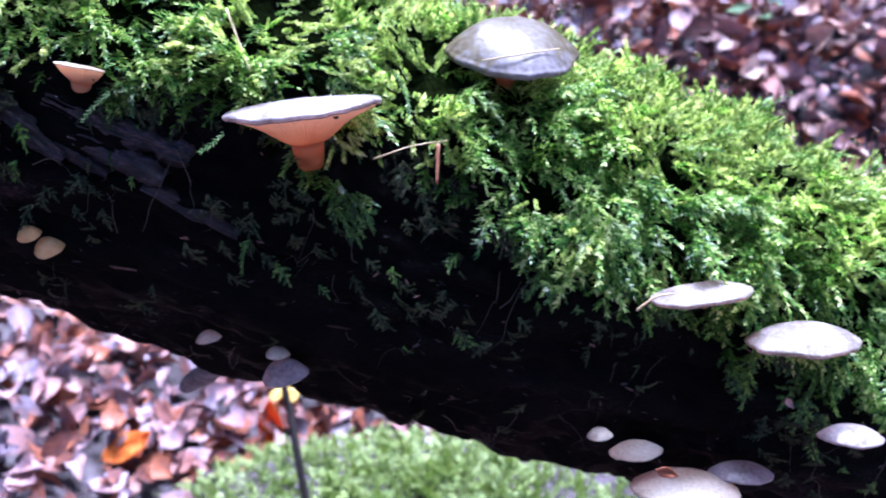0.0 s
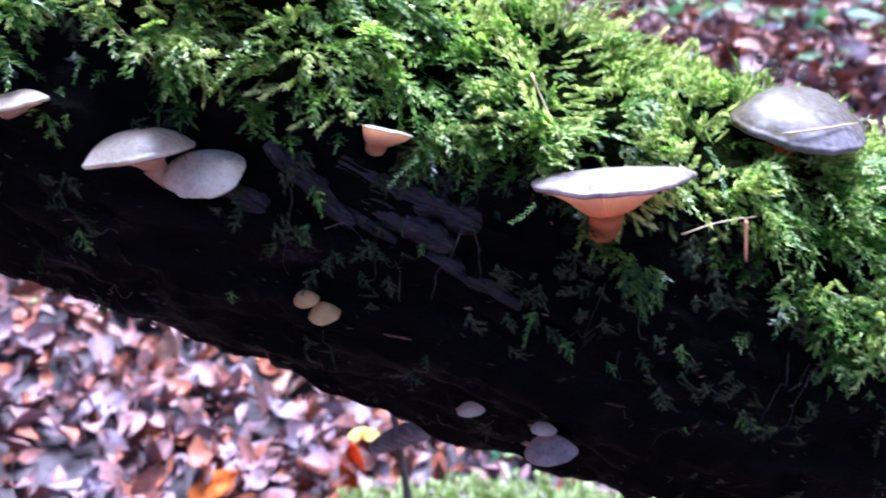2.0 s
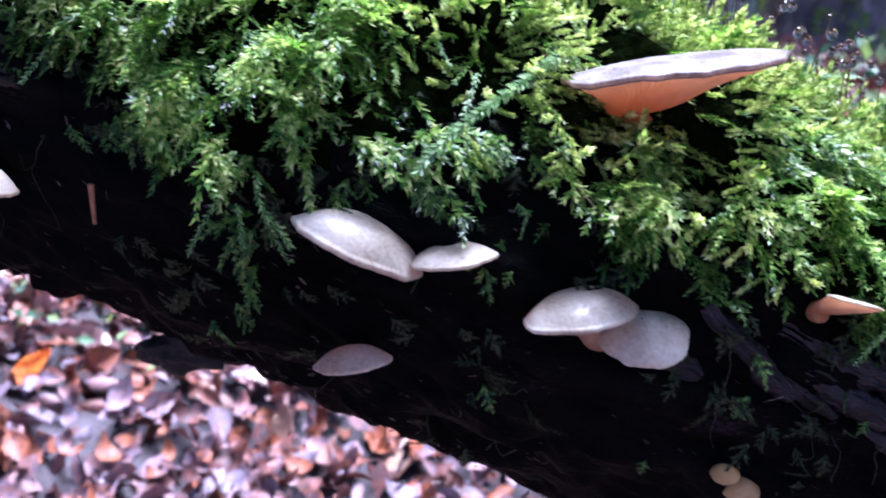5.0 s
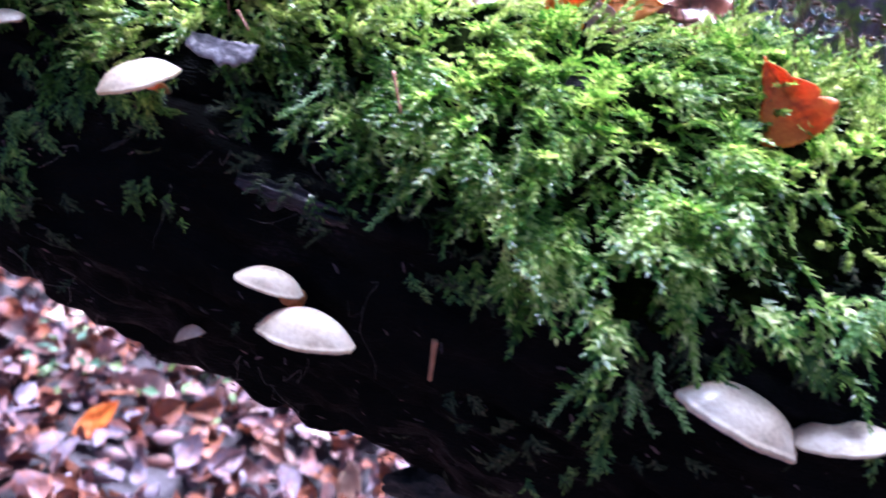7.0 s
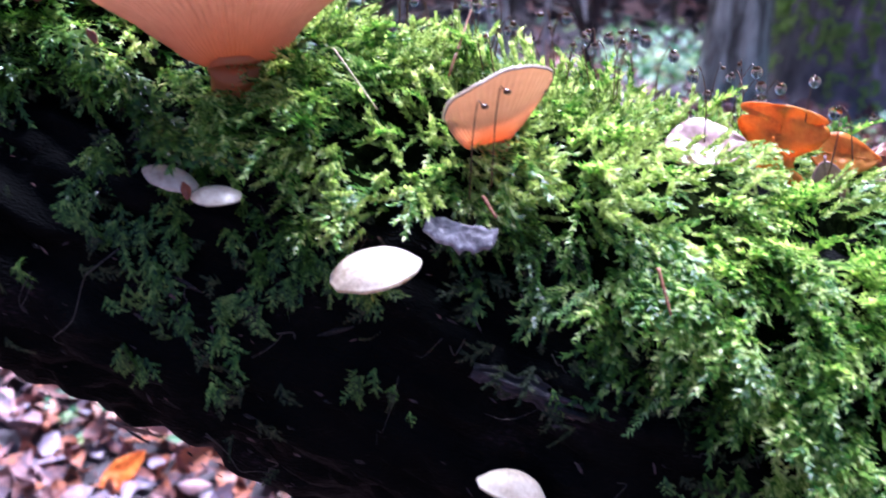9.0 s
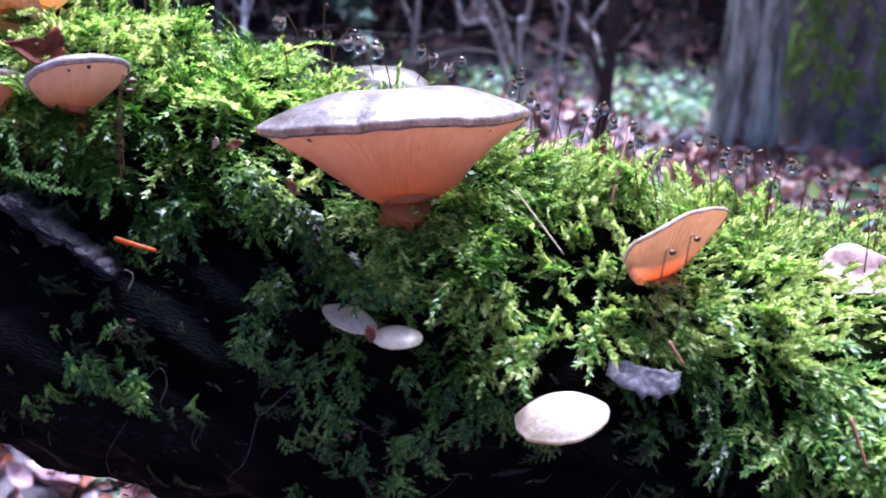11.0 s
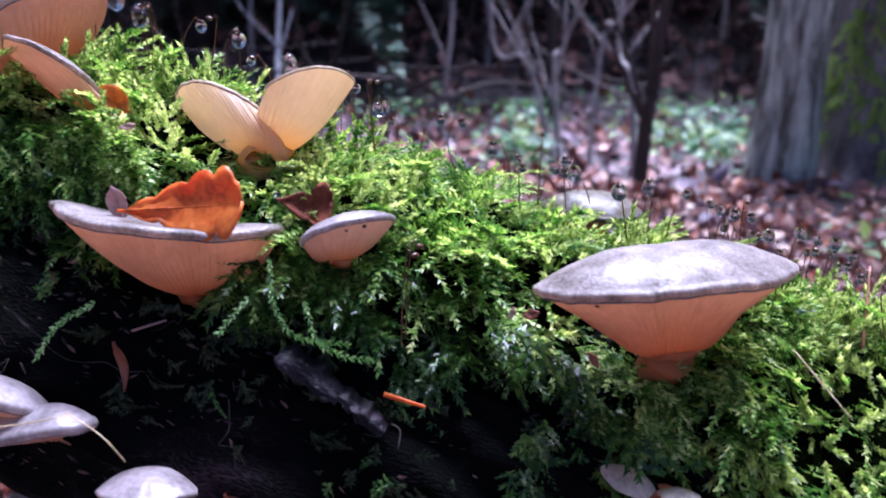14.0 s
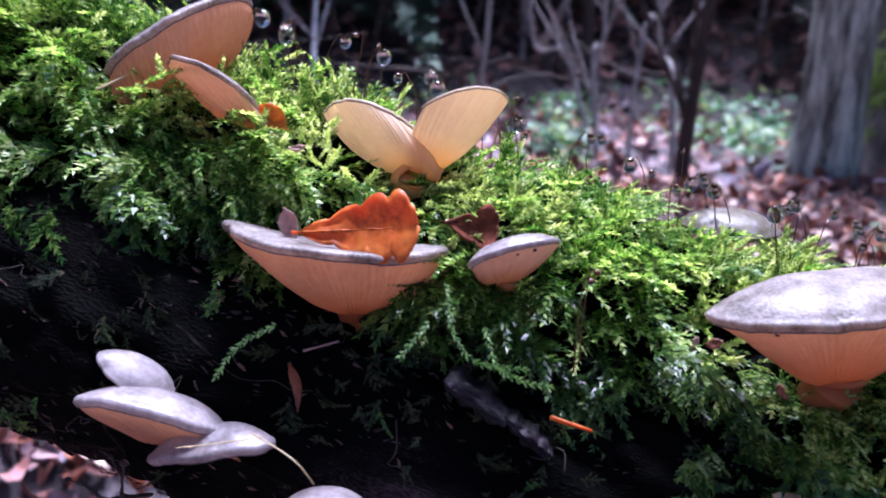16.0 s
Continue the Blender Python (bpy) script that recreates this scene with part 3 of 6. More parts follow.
mushroom("small pale mushroom cap above a larger one", (-0.0461, 0.2006, 0.7030), (0.0038, -0.0004, 0.0000), (-0.001, -0.002, 1.000), 0.8, (-0.0542, 0.2214, 0.6907), top=CAP_PALE, dome=0.6, seed=13)
mushroom("domed grey mushroom cap at the log's lower edge", (-0.0438, 0.1986, 0.6972), (0.0075, -0.0018, 0.0018), (-0.241, -0.011, 0.970), 0.8, (-0.0543, 0.2256, 0.6800), top=CAP_LILAC, dome=0.6, seed=14)
mushroom("pale grey mushroom cap with pink stem on bark", (-0.1447, 0.1879, 0.7886), (0.0126, 0.0050, 0.0010), (-0.104, 0.074, 0.992), 0.8, (-0.1393, 0.1976, 0.7751), top=CAP_PALE, dome=0.45, stem=0.22, reach=0.35, seed=15)
mushroom("round pale grey mushroom cap facing outward on bark", (-0.1304, 0.1925, 0.7832), (0.0106, 0.0015, 0.0004), (-0.003, -0.488, 0.873), 0.95, (-0.1380, 0.1977, 0.7752), top=CAP_PALE, dome=0.3, seed=16)
mushroom("long cream mushroom cap joined to its neighbour", (-0.1943, 0.1826, 0.8042), (0.0130, 0.0050, -0.0078), (0.470, 0.135, 0.872), 0.62, (-0.1843, 0.1950, 0.7925), top=CAP_PALE, dome=0.45, seed=17)
mushroom("cream mushroom cap with a brownish back", (-0.1729, 0.1855, 0.8018), (0.0101, -0.0023, 0.0019), (-0.173, 0.050, 0.984), 0.75, (-0.1823, 0.1952, 0.7932), top=CAP_PALE, dome=0.3, seed=18)
mushroom("small beige mushroom cap low on dark bark", (-0.1981, 0.1861, 0.7733), (0.0102, -0.0022, 0.0024), (-0.202, 0.132, 0.970), 0.7, (-0.2008, 0.1999, 0.7669), top=CAP_PALE, dome=0.35, seed=19)
mushroom("small white mushroom cap above another on bark", (-0.2940, 0.1809, 0.8266), (0.0068, 0.0024, -0.0027), (0.328, 0.114, 0.938), 0.6, (-0.2913, 0.1898, 0.8201), top=CAP_PALE, dome=0.5, stem=0.3, seed=20)
mushroom("white drop-shaped mushroom cap on dark bark", (-0.2847, 0.1771, 0.8172), (0.0111, -0.0008, -0.0014), (0.130, 0.036, 0.991), 0.6, (-0.2908, 0.1907, 0.8156), top=CAP_PALE, dome=0.5, seed=21)
mushroom("tiny curled white mushroom low on dark bark", (-0.3192, 0.1913, 0.8074), (0.0044, -0.0019, 0.0022), (-0.371, 0.190, 0.909), 0.6, (-0.3192, 0.1982, 0.8054), top=CAP_PALE, dome=0.5, seed=22)
mushroom("flat white mushroom cap half sunk in moss", (-0.3231, 0.1864, 0.8687), (0.0091, 0.0014, 0.0020), (-0.178, -0.188, 0.966), 0.85, (-0.3244, 0.1951, 0.8667), top=CAP_PALE, dome=0.42, seed=23)
mushroom("small lilac-white lobe of a double mushroom in moss", (-0.3661, 0.1905, 0.8835), (0.0055, 0.0004, -0.0018), (0.3000, -0.1800, 0.9400), 0.8, (-0.3672, 0.2030, 0.8790), top=CAP_PALE, dome=0.3, seed=24)
mushroom("small lilac-white lobe of a double mushroom in moss", (-0.3563, 0.1898, 0.8807), (0.0050, 0.0010, -0.0000), (0.0400, -0.2400, 0.9500), 0.8, (-0.3600, 0.2030, 0.8785), top=CAP_PALE, dome=0.3, seed=25)
mushroom("small ear-shaped mushroom showing orange gills in moss", (-0.3023, 0.2094, 0.9004), (0.0107, 0.0065, 0.0035), (-0.554, 0.598, 0.578), 0.55, (-0.3045, 0.2163, 0.8875), top=CAP_PALE, dome=0.12, stem=0.3, fan=0.25, reach=0.95, shape="bowl", edge=0.03, seed=26)
mushroom("large funnel-shaped mushroom with grey cap and orange gills", (-0.3601, 0.2083, 0.9204), (0.0265, 0.0112, 0.0018), (-0.1170, 0.1180, 0.9860), 0.55, (-0.3587, 0.2078, 0.9040), top=CAP_GREY, dome=0.26, specks=((50, 3, 0.0004), (140, 2, 0.0005)), stem=0.21, reach=0.97, shape="funnel", edge=0.035, gills=84, seed=27)
mushroom("large mushroom with grey cap holding an oak leaf", (-0.4646, 0.1945, 0.9275), (0.0234, 0.0051, -0.0023), (0.0570, 0.1840, 0.9810), 0.6, (-0.4622, 0.2007, 0.9085), top=CAP_GREY, dome=0.03, stem=0.12, reach=0.85, shape="bowl", edge=0.04, sag=0.10, gills=84, seed=28)
mushroom("small grey mushroom with peach gills in moss", (-0.4266, 0.1999, 0.9278), (0.0086, 0.0058, 0.0017), (-0.4180, 0.3720, 0.8290), 0.7, (-0.4285, 0.2002, 0.9193), top=CAP_LILAC, dome=0.34, stem=0.2, specks=((75, 3, 0.0004), (100, 4, 0.0003)), shape="bowl", edge=0.07, seed=29)
mushroom("cream fan of a double mushroom with glowing gills", (-0.4663, 0.2270, 0.9493), (0.0127, -0.0030, -0.0011), (-0.2500, 0.7000, 0.6700), 0.75, (-0.4545, 0.2210, 0.9385), top=CAP_PALE, under=GILL_CREAM, dome=0.15, stem=0.36, fan=0.30, reach=1.0, shape="bell", edge=0.03, gills=60, seed=30)
mushroom("cream fan of a double mushroom with glowing gills", (-0.4432, 0.2245, 0.9552), (0.0098, 0.0030, 0.0018), (-0.3610, 0.4950, 0.7910), 0.8, (-0.4515, 0.2240, 0.9400), top=CAP_PALE, under=GILL_CREAM, dome=0.3, stem=0.34, fan=0.30, reach=1.0, shape="cup", edge=0.03, gills=60, seed=31)
mushroom("large mushroom with crimped grey edge and peach gills", (-0.5143, 0.2238, 0.9684), (0.0082, 0.0192, 0.0065), (-0.4700, 0.2600, 0.8400), 0.7, (-0.5139, 0.2244, 0.9559), top=CAP_GREY, dome=0.20, stem=0.24, fan=0.45, reach=0.97, shape="bell", edge=0.045, gills=70, seed=32)
mushroom("peach mushroom with a grey edge below a larger one", (-0.4982, 0.2080, 0.9587), (0.0094, 0.0032, -0.0053), (0.3000, 0.6200, 0.7400), 0.75, (-0.4928, 0.2154, 0.9473), top=CAP_GREY, dome=0.25, stem=0.3, fan=0.4, reach=0.97, shape="bell", edge=0.05, gills=60, seed=33)
mushroom("small glossy grey mushroom lobe low on the log", (-0.4977, 0.1709, 0.9046), (0.0060, 0.0030, -0.0045), (0.45, -0.10, 0.80), 0.75, (-0.4993, 0.1913, 0.8844), top=CAP_LILAC, dome=0.4, seed=34)
mushroom("glossy grey mushroom with pink gills low on the log", (-0.4916, 0.1683, 0.8976), (0.0139, 0.0053, -0.0054), (-0.032, 0.45, 0.89), 0.62, (-0.4885, 0.1840, 0.8795), top=CAP_LILAC, dome=0.32, stem=0.3, reach=0.97, fan=0.3, shape="cup", edge=0.075, sag=-0.10, seed=35)
mushroom("flat glossy grey mushroom with a straw across it", (-0.4803, 0.1682, 0.8910), (0.0128, 0.0011, 0.0030), (-0.241, 0.309, 0.920), 0.55, (-0.4870, 0.1900, 0.8790), top=CAP_LILAC, dome=0.38, shape="bowl", edge=0.09, seed=36)
mushroom("large lilac-grey mushroom with orange gills on moss", (-0.1260, 0.2139, 0.8404), (0.0251, 0.0091, 0.0021), (-0.1000, 0.0200, 0.9900), 0.62, (-0.1355, 0.2160, 0.8280), top=CAP_GREY, dome=0.10, stem=0.16, reach=0.9, shape="trumpet", edge=0.025, gills=84, seed=37)
mushroom("pale grey mushroom cap at the log's lower edge", (-0.4560, 0.1670, 0.8826), (0.0099, -0.0003, 0.0007), (-0.058, 0.275, 0.960), 0.8, (-0.4719, 0.1929, 0.8695), top=CAP_LILAC, dome=0.4, seed=38)
mushroom("grey mushroom cap on the far side of the log", (-0.3770, 0.2620, 0.9237), (0.0133, 0.0022, -0.0004), (0.1000, -0.1000, 0.9800), 0.8, (-0.3765, 0.2640, 0.9090), top=CAP_OLIVE, dome=0.35, seed=50)


# ---------------------------------------------------------------- leaves, straws and scraps on the log
def leaf_blade(length, width, lobes, curl, fold, nu=48, nv=9, seed=0, point=0.75):
    """Points of a leaf along +x, its middle at the origin, face up, with a lobed or smooth outline."""
    u = np.linspace(0, 1, nu)
    w = np.linspace(-1, 1, nv)
    U, W = np.meshgrid(u, w, indexing="ij")
    half = np.sin(np.pi * np.clip(U, 0, 1) ** 0.8) ** point
    if lobes:
        # narrow at the stalk, broadest past the middle, with rounded lobes that differ from side to side
        belly = U ** 0.8 * np.clip(1 - U ** 5, 0, 1) ** 0.5
        phase = np.where(W < 0, 0.0, 0.9) + seed
        lobe = np.abs(np.sin(np.pi * lobes * U ** 1.15 + 0.5 * phase)) ** 0.55
        half = belly / 0.62 * (0.70 + 0.34 * lobe)
    half = np.maximum(half * width / 2, width * 0.015)
    x = (U - 0.5) * length + (0.10 * width * np.abs(W) * np.sin(np.pi * U) if lobes else 0)
    y = W * half
    q = np.stack([U.ravel() * 4, W.ravel() * 2, np.full(U.size, seed * 2.3)], 1)
    z = curl * length * (U - 0.5) ** 2 * 2 + fold * np.abs(y) + 0.22 * width * (fbm(q, 200 + seed) - 0.5).reshape(U.shape)
    return np.stack([x, y, z], -1).reshape(-1, 3), grid_faces(nu, nv)


def loose_leaf(name, label, centre, along, face, length, width, material, lobes=0, curl=0.2, fold=0.2, seed=0):
    v, f = leaf_blade(length, width, lobes, curl, fold, seed=seed)
    thing = tagged(new(name), label, "leaf")
    x = Vector(along).normalized()
    y = Vector(face).cross(x).normalized()
    z = x.cross(y)
    thing.matrix_world = Matrix(((x.x, y.x, z.x, centre[0]), (x.y, y.y, z.y, centre[1]), (x.z, y.z, z.z, centre[2]), (0, 0, 0, 1)))
    blade = part("blade", v, f, material, thing)
    solid = blade.modifiers.new("thickness", "SOLIDIFY")
    solid.thickness = 0.0003
    rib = v.reshape(48, 9, 3)[:, 4] + [0, 0, 0.0002]
    stalk = np.vstack([rib[0] + [-0.06 * length, 0.01 * length, 0.0], rib])
    tv, tf = tube(stalk, np.linspace(0.00035, 0.00012, len(stalk)), 5)
    part("midrib", tv, tf, material, thing, "thin leaf stalk and rib")
    return thing


def straw(name, label, a, b, radius, material, sag=0.0, category="straw"):
    a, b = np.array(a), np.array(b)
    mid = (a + b) / 2 + np.array([0, -0.3, 1.0]) * sag
    line = bend([a, mid, b], 6)
    v, f = tube(line - a, np.linspace(radius, radius * 0.6, len(line)), 6)
    ob = part(name, v, f, material)
    ob.location = a
    return tagged(ob, label, category)


def bent_straw(label, points, radius):
    line = bend(points, 6)
    v, f = tube(line - line[0], np.linspace(radius, radius * 0.7, len(line)), 6)
    ob = part("grass_straw", v, f, STRAW)
    ob.location = line[0]
    return tagged(ob, label, "straw")


loose_leaf("oak_leaf", "orange lobed oak leaf lying on a mushroom cap", (-0.4567, 0.1880, 0.9333), (0.92, 0.05, 0.12), (-0.10, -0.90, 0.40), 0.0250, 0.0135, OAK, lobes=4, curl=0.05, fold=0.1, seed=1)
loose_leaf("oak_leaf", "small orange oak leaf stuck upright in the moss", (-0.1865, 0.2155, 0.8660), (0.5, -0.25, -0.8), (-0.45, -0.85, 0.3), 0.019, 0.015, OAK, lobes=3, curl=0.2, fold=0.3, seed=2)
loose_leaf("oak_leaf", "golden orange oak leaf standing in the moss", (-0.2380, 0.2472, 0.8868), (0.15, 0.05, 1.0), (-0.25, -0.95, 0.05), 0.0190, 0.0200, OAK_GOLD, lobes=2, curl=0.05, fold=0.08, seed=3)
loose_leaf("oak_leaf", "golden orange oak leaf end hanging below another", (-0.2380, 0.2428, 0.8813), (0.25, 0.0, -0.95), (-0.2, -0.9, 0.25), 0.015, 0.01, OAK_GOLD, lobes=3, curl=0.1, fold=0.15, seed=4)
loose_leaf("oak_leaf", "orange curled oak leaf behind moss stalks", (-0.2219, 0.2504, 0.8842), (0.95, 0.1, -0.1), (-0.1, -0.85, 0.45), 0.018, 0.011, OAK_GOLD, lobes=0, curl=0.12, fold=0.2, seed=9)
loose_leaf("rust_leaf", "rust-brown curled leaf on top of the log", (-0.2060, 0.2560, 0.8835), (0.95, 0.1, 0.05), (0.0, -0.8, 0.6), 0.022, 0.014, RUST_LEAF, lobes=3, curl=0.12, fold=0.2, seed=10)
loose_leaf("rust_leaf", "flat rust-brown leaf lying on the moss", (-0.1960, 0.2560, 0.8740), (0.95, 0.05, -0.25), (0.0, -0.75, 0.65), 0.026, 0.012, RUST_LEAF, curl=0.1, fold=0.1, seed=11)
loose_leaf("faded_leaf", "faded pinkish wet leaf lying in the moss", (-0.2554, 0.2406, 0.8861), (0.92, 0.1, 0.10), (0, -0.6, 0.8), 0.020, 0.016, PALE_LEAF, curl=0.05, seed=5)
loose_leaf("faded_leaf", "faded pinkish veined leaf below orange leaves", (-0.2263, 0.2402, 0.8745), (0.25, -0.1, -0.9), (0.2, -0.9, 0.35), 0.021, 0.01, PALE_LEAF, curl=0.15, seed=6)
loose_leaf("brown_leaf", "dark brown curled leaf between moss and mushrooms", (-0.4366, 0.2030, 0.9318), (0.8, 0.2, -0.1), (0, -0.9, 0.4), 0.011, 0.009, DARK_LEAF, lobes=2, curl=0.6, fold=0.5, seed=7)
loose_leaf("pink_leaf", "small pink withered leaf beside an oak leaf", (-0.4727, 0.1900, 0.9324), (0.25, 0.1, -1), (0.2, -0.60, 0.75), 0.0075, 0.004, PALE_LEAF, curl=0.3, seed=8)
loose_leaf("leaf_scrap", "tiny rust-brown scrap between two mushroom lobes", (-0.3609, 0.1865, 0.8822), (0.2, 0, -1), (0, -0.9, 0.4), 0.0035, 0.0022, RUST_LEAF, curl=0.4, fold=0.4, seed=11)
loose_leaf("leaf_scrap", "tiny rust-brown leaf scrap in the moss", (-0.3865, 0.1854, 0.9179), (0.9, 0, 0.3), (0, -0.9, 0.4), 0.003, 0.002, RUST_LEAF, curl=0.4, fold=0.4, seed=12)
loose_leaf("leaf_scrap", "tiny tan bud scale in the moss", (-0.3901, 0.1845, 0.9184), (0.3, 0, 0.9), (0, -0.9, 0.4), 0.002, 0.0012, TAN_LEAF, curl=0.4, fold=0.4, seed=13)
loose_leaf("leaf_scrap", "tiny rust-brown leaf scrap in the moss", (-0.3747, 0.1821, 0.9113), (0.5, 0, -0.8), (0, -0.9, 0.4), 0.003, 0.0016, RUST_LEAF, curl=0.4, fold=0.4, seed=15)
loose_leaf("leaf_scrap", "small golden leaf beside a mushroom", (-0.4861, 0.2134, 0.9507), (0.8, 0, -0.5), (0, -0.9, 0.4), 0.009, 0.0075, OAK_GOLD, curl=0.4, fold=0.4, seed=16)
loose_leaf("leaf_scrap", "tiny tan leaf scrap in the moss", (-0.4729, 0.1970, 0.9476), (0.9, 0, 0.2), (0, -0.9, 0.4), 0.0035, 0.0015, TAN_LEAF, curl=0.4, fold=0.4, seed=17)
loose_leaf("leaf_scrap", "tiny pale scrap beside a mushroom", (0.1006, 0.2045, 0.6857), (0.5, 0, -0.8), (0, -0.9, 0.4), 0.004, 0.002, PALE_LEAF, curl=0.4, fold=0.4, seed=18)
loose_leaf("leaf_scrap", "brown leaf scrap on a mushroom cap", (0.0642, 0.1775, 0.6825), (0.9, 0, -0.3), (0, -0.9, 0.4), 0.006, 0.003, RUST_LEAF, curl=0.4, fold=0.4, seed=19)
loose_leaf("leaf_scrap", "narrow withered brown leaf hanging on bark", (-0.4668, 0.1789, 0.9023), (0.15, 0, -1), (0, -0.9, 0.4), 0.01, 0.0022, RUST_LEAF, curl=0.4, fold=0.4, seed=20)
loose_leaf("leaf_scrap", "red-brown withered leaf low on the log", (-0.4425, 0.1793, 0.8715), (0.5, 0, -0.8), (0, -0.9, 0.4), 0.012, 0.006, RUST_LEAF, curl=0.4, fold=0.4, seed=21)
bent_straw("pale wet straw lying on a glossy cap", [(0.0160, 0.2304, 0.7803), (0.0258, 0.2317, 0.7813), (0.0373, 0.2399, 0.7806)], 0.00028)

straw("grass_straw", "pale dry grass straw leaning in moss", (-0.0501, 0.2188, 0.8000), (-0.0424, 0.2084, 0.7855), 0.00036, STRAW)
straw("grass_straw", "thin pale dry straw lying on moss", (-0.0116, 0.2054, 0.7615), (0.0079, 0.2136, 0.7633), 0.00023, STRAW, 0.001)
straw("pine_needle", "red-brown needle hanging in moss", (0.0050, 0.2119, 0.7627), (0.0048, 0.2057, 0.7540), 0.00063, NEEDLE, 0, "needle")
straw("grass_straw", "pale straw lying across a mushroom cap", (0.0570, 0.1972, 0.7200), (0.0672, 0.2005, 0.7232), 0.00037, STRAW, 0.002)
straw("grass_straw", "thin dry straw standing in moss", (-0.3356, 0.2030, 0.9092), (-0.3249, 0.1958, 0.8985), 0.00021, STRAW)
bent_straw("thin pale bent straw lying over a low mushroom", [(-0.4694, 0.1630, 0.8990), (-0.4625, 0.1605, 0.8977), (-0.4585, 0.1590, 0.8963), (-0.4561, 0.1600, 0.8923)], 0.00016)
bent_straw("thin pale straw lying along a low glossy mushroom", [(-0.4833, 0.1600, 0.8955), (-0.4745, 0.1600, 0.8978), (-0.4657, 0.1600, 0.9004)], 0.00016)
straw("grass_straw", "thin brown straw on the mossy flank", (-0.1489, 0.1963, 0.8191), (-0.1398, 0.1931, 0.8094), 0.00026, STRAW)
straw("pine_needle", "red-brown needle stuck in moss", (-0.3036, 0.1950, 0.8829), (-0.3005, 0.1930, 0.8791), 0.00042, NEEDLE, 0, "needle")
straw("pine_needle", "brown needle hanging in moss", (-0.2690, 0.1925, 0.8716), (-0.2662, 0.1877, 0.8639), 0.00042, NEEDLE, 0, "needle")
straw("pine_needle", "red-brown scrap of bark hanging below moss", (-0.2572, 0.1808, 0.8173), (-0.2584, 0.1815, 0.8074), 0.00077, NEEDLE, 0, "needle")
straw("grass_straw", "reddish stalk standing on top of the moss", (-0.3155, 0.2255, 0.9021), (-0.3120, 0.2400, 0.9182), 0.00042, NEEDLE)
straw("grass_straw", "thin pale straw beside mushroom stems", (-0.5214, 0.1990, 0.9574), (-0.5160, 0.2045, 0.9610), 0.00035, STRAW)
straw("wood_chip", "orange wood chip on dark bark", (-0.4164, 0.1915, 0.8959), (-0.4076, 0.1915, 0.8940), 0.00056, OAK, 0, "wood chip")
straw("wood_chip", "pale pink scrap on dark bark", (-0.4667, 0.1823, 0.9083), (-0.4592, 0.1827, 0.9111), 0.00028, PALE_LEAF, 0, "wood chip")


def bark_flake():
    n, m = 16, 8
    U, V = np.meshgrid(np.linspace(0, 1, n), np.linspace(0, 1, m), indexing="ij")
    a, b = np.array([-0.3150, 0.1925, 0.8755]), np.array([-0.3010, 0.1945, 0.8725])
    q = np.stack([U.ravel() * 6, V.ravel() * 4, np.zeros(U.size)], 1)
    jag = 0.0035 * (vnoise(q * [1.5, 0, 0] + [0.3, 0, 0], 77)).reshape(U.shape) * np.sin(np.pi * U)
    p = a + U[..., None] * (b - a) + V[..., None] * np.array([0.0006, 0.003, 0.0024]) + jag[..., None] * np.array([0, -0.3, -1]) * (1 - V)[..., None]
    p = p.reshape(-1, 3) + (fbm(q * 2, 78) - 0.5)[:, None] * np.array([0, -0.0014, 0.0005])
    ob = part("bark_flake", p - a, grid_faces(n, m), BARK_FLAKE)
    ob.modifiers.new("thickness", "SOLIDIFY").thickness = 0.0012
    ob.location = a
    return tagged(ob, "pale flake of bark peeling from the log", "bark")


bark_flake()


def branch_stub():
    line = bend([(-0.0640, 0.2425, 0.6880), (-0.0846, 0.2466, 0.6715), (-0.1000, 0.2540, 0.6580), (-0.1144, 0.2615, 0.6462)], 8)
    v, f = tube(line, np.interp(np.arange(len(line)), [0, len(line) - 4, len(line) - 1], [0.0048, 0.0040, 0.0022]), 16)
    q = v * 400
    v = v + ((fbm(q * 0.6, 31) - 0.5) * 0.0022)[:, None] * np.array([0.3, 0.6, 1])
    base = line[0]
    ob = part("branch_stub", v - base, f, STUB)
    ob.location = base
    return tagged(ob, "short broken grey branch stub under the log", "branch")


branch_stub()


def dead_twig():
    """A small black forked twig sticking out below the log."""
    base = np.array((-0.5086, 0.190, 0.8640))
    thing = tagged(new("dead_twig"), "small black forked dead twig under the log", "twig")
    thing.location = base
    forks = {
        "main_twig": ([(-0.5086, 0.190, 0.8640), (-0.5091, 0.180, 0.8693), (-0.5078, 0.178, 0.8740), (-0.5071, 0.178, 0.8790)], 0.00055),
        "fork": ([(-0.5078, 0.178, 0.8755), (-0.5088, 0.177, 0.8785), (-0.5095, 0.177, 0.8806)], 0.00035),
        "side_twig": ([(-0.5091, 0.180, 0.8693), (-0.5056, 0.178, 0.8696), (-0.5018, 0.177, 0.8702)], 0.00045),
        "low_twig": ([(-0.5091, 0.180, 0.8690), (-0.5130, 0.178, 0.8692), (-0.5160, 0.178, 0.8712), (-0.5215, 0.178, 0.8727)], 0.00040),
    }
    for name, (points, radius) in forks.items():
        line = bend(points, 8)
        v, f = tube(line - base, np.linspace(radius, radius * 0.5, len(line)), 7)
        v = v + (fbm(v * 900, 61) - 0.5)[:, None] * 0.0007
        part(name, v, f, DARK_BARK, thing)
        buds, bf = ball(radius * 1.7, (1.2, 1, 0.9), 6, 8)
        part("bud", buds + line[-1] - base, bf, DARK_BARK, thing, "dark rounded twig end")
    return thing


dead_twig()


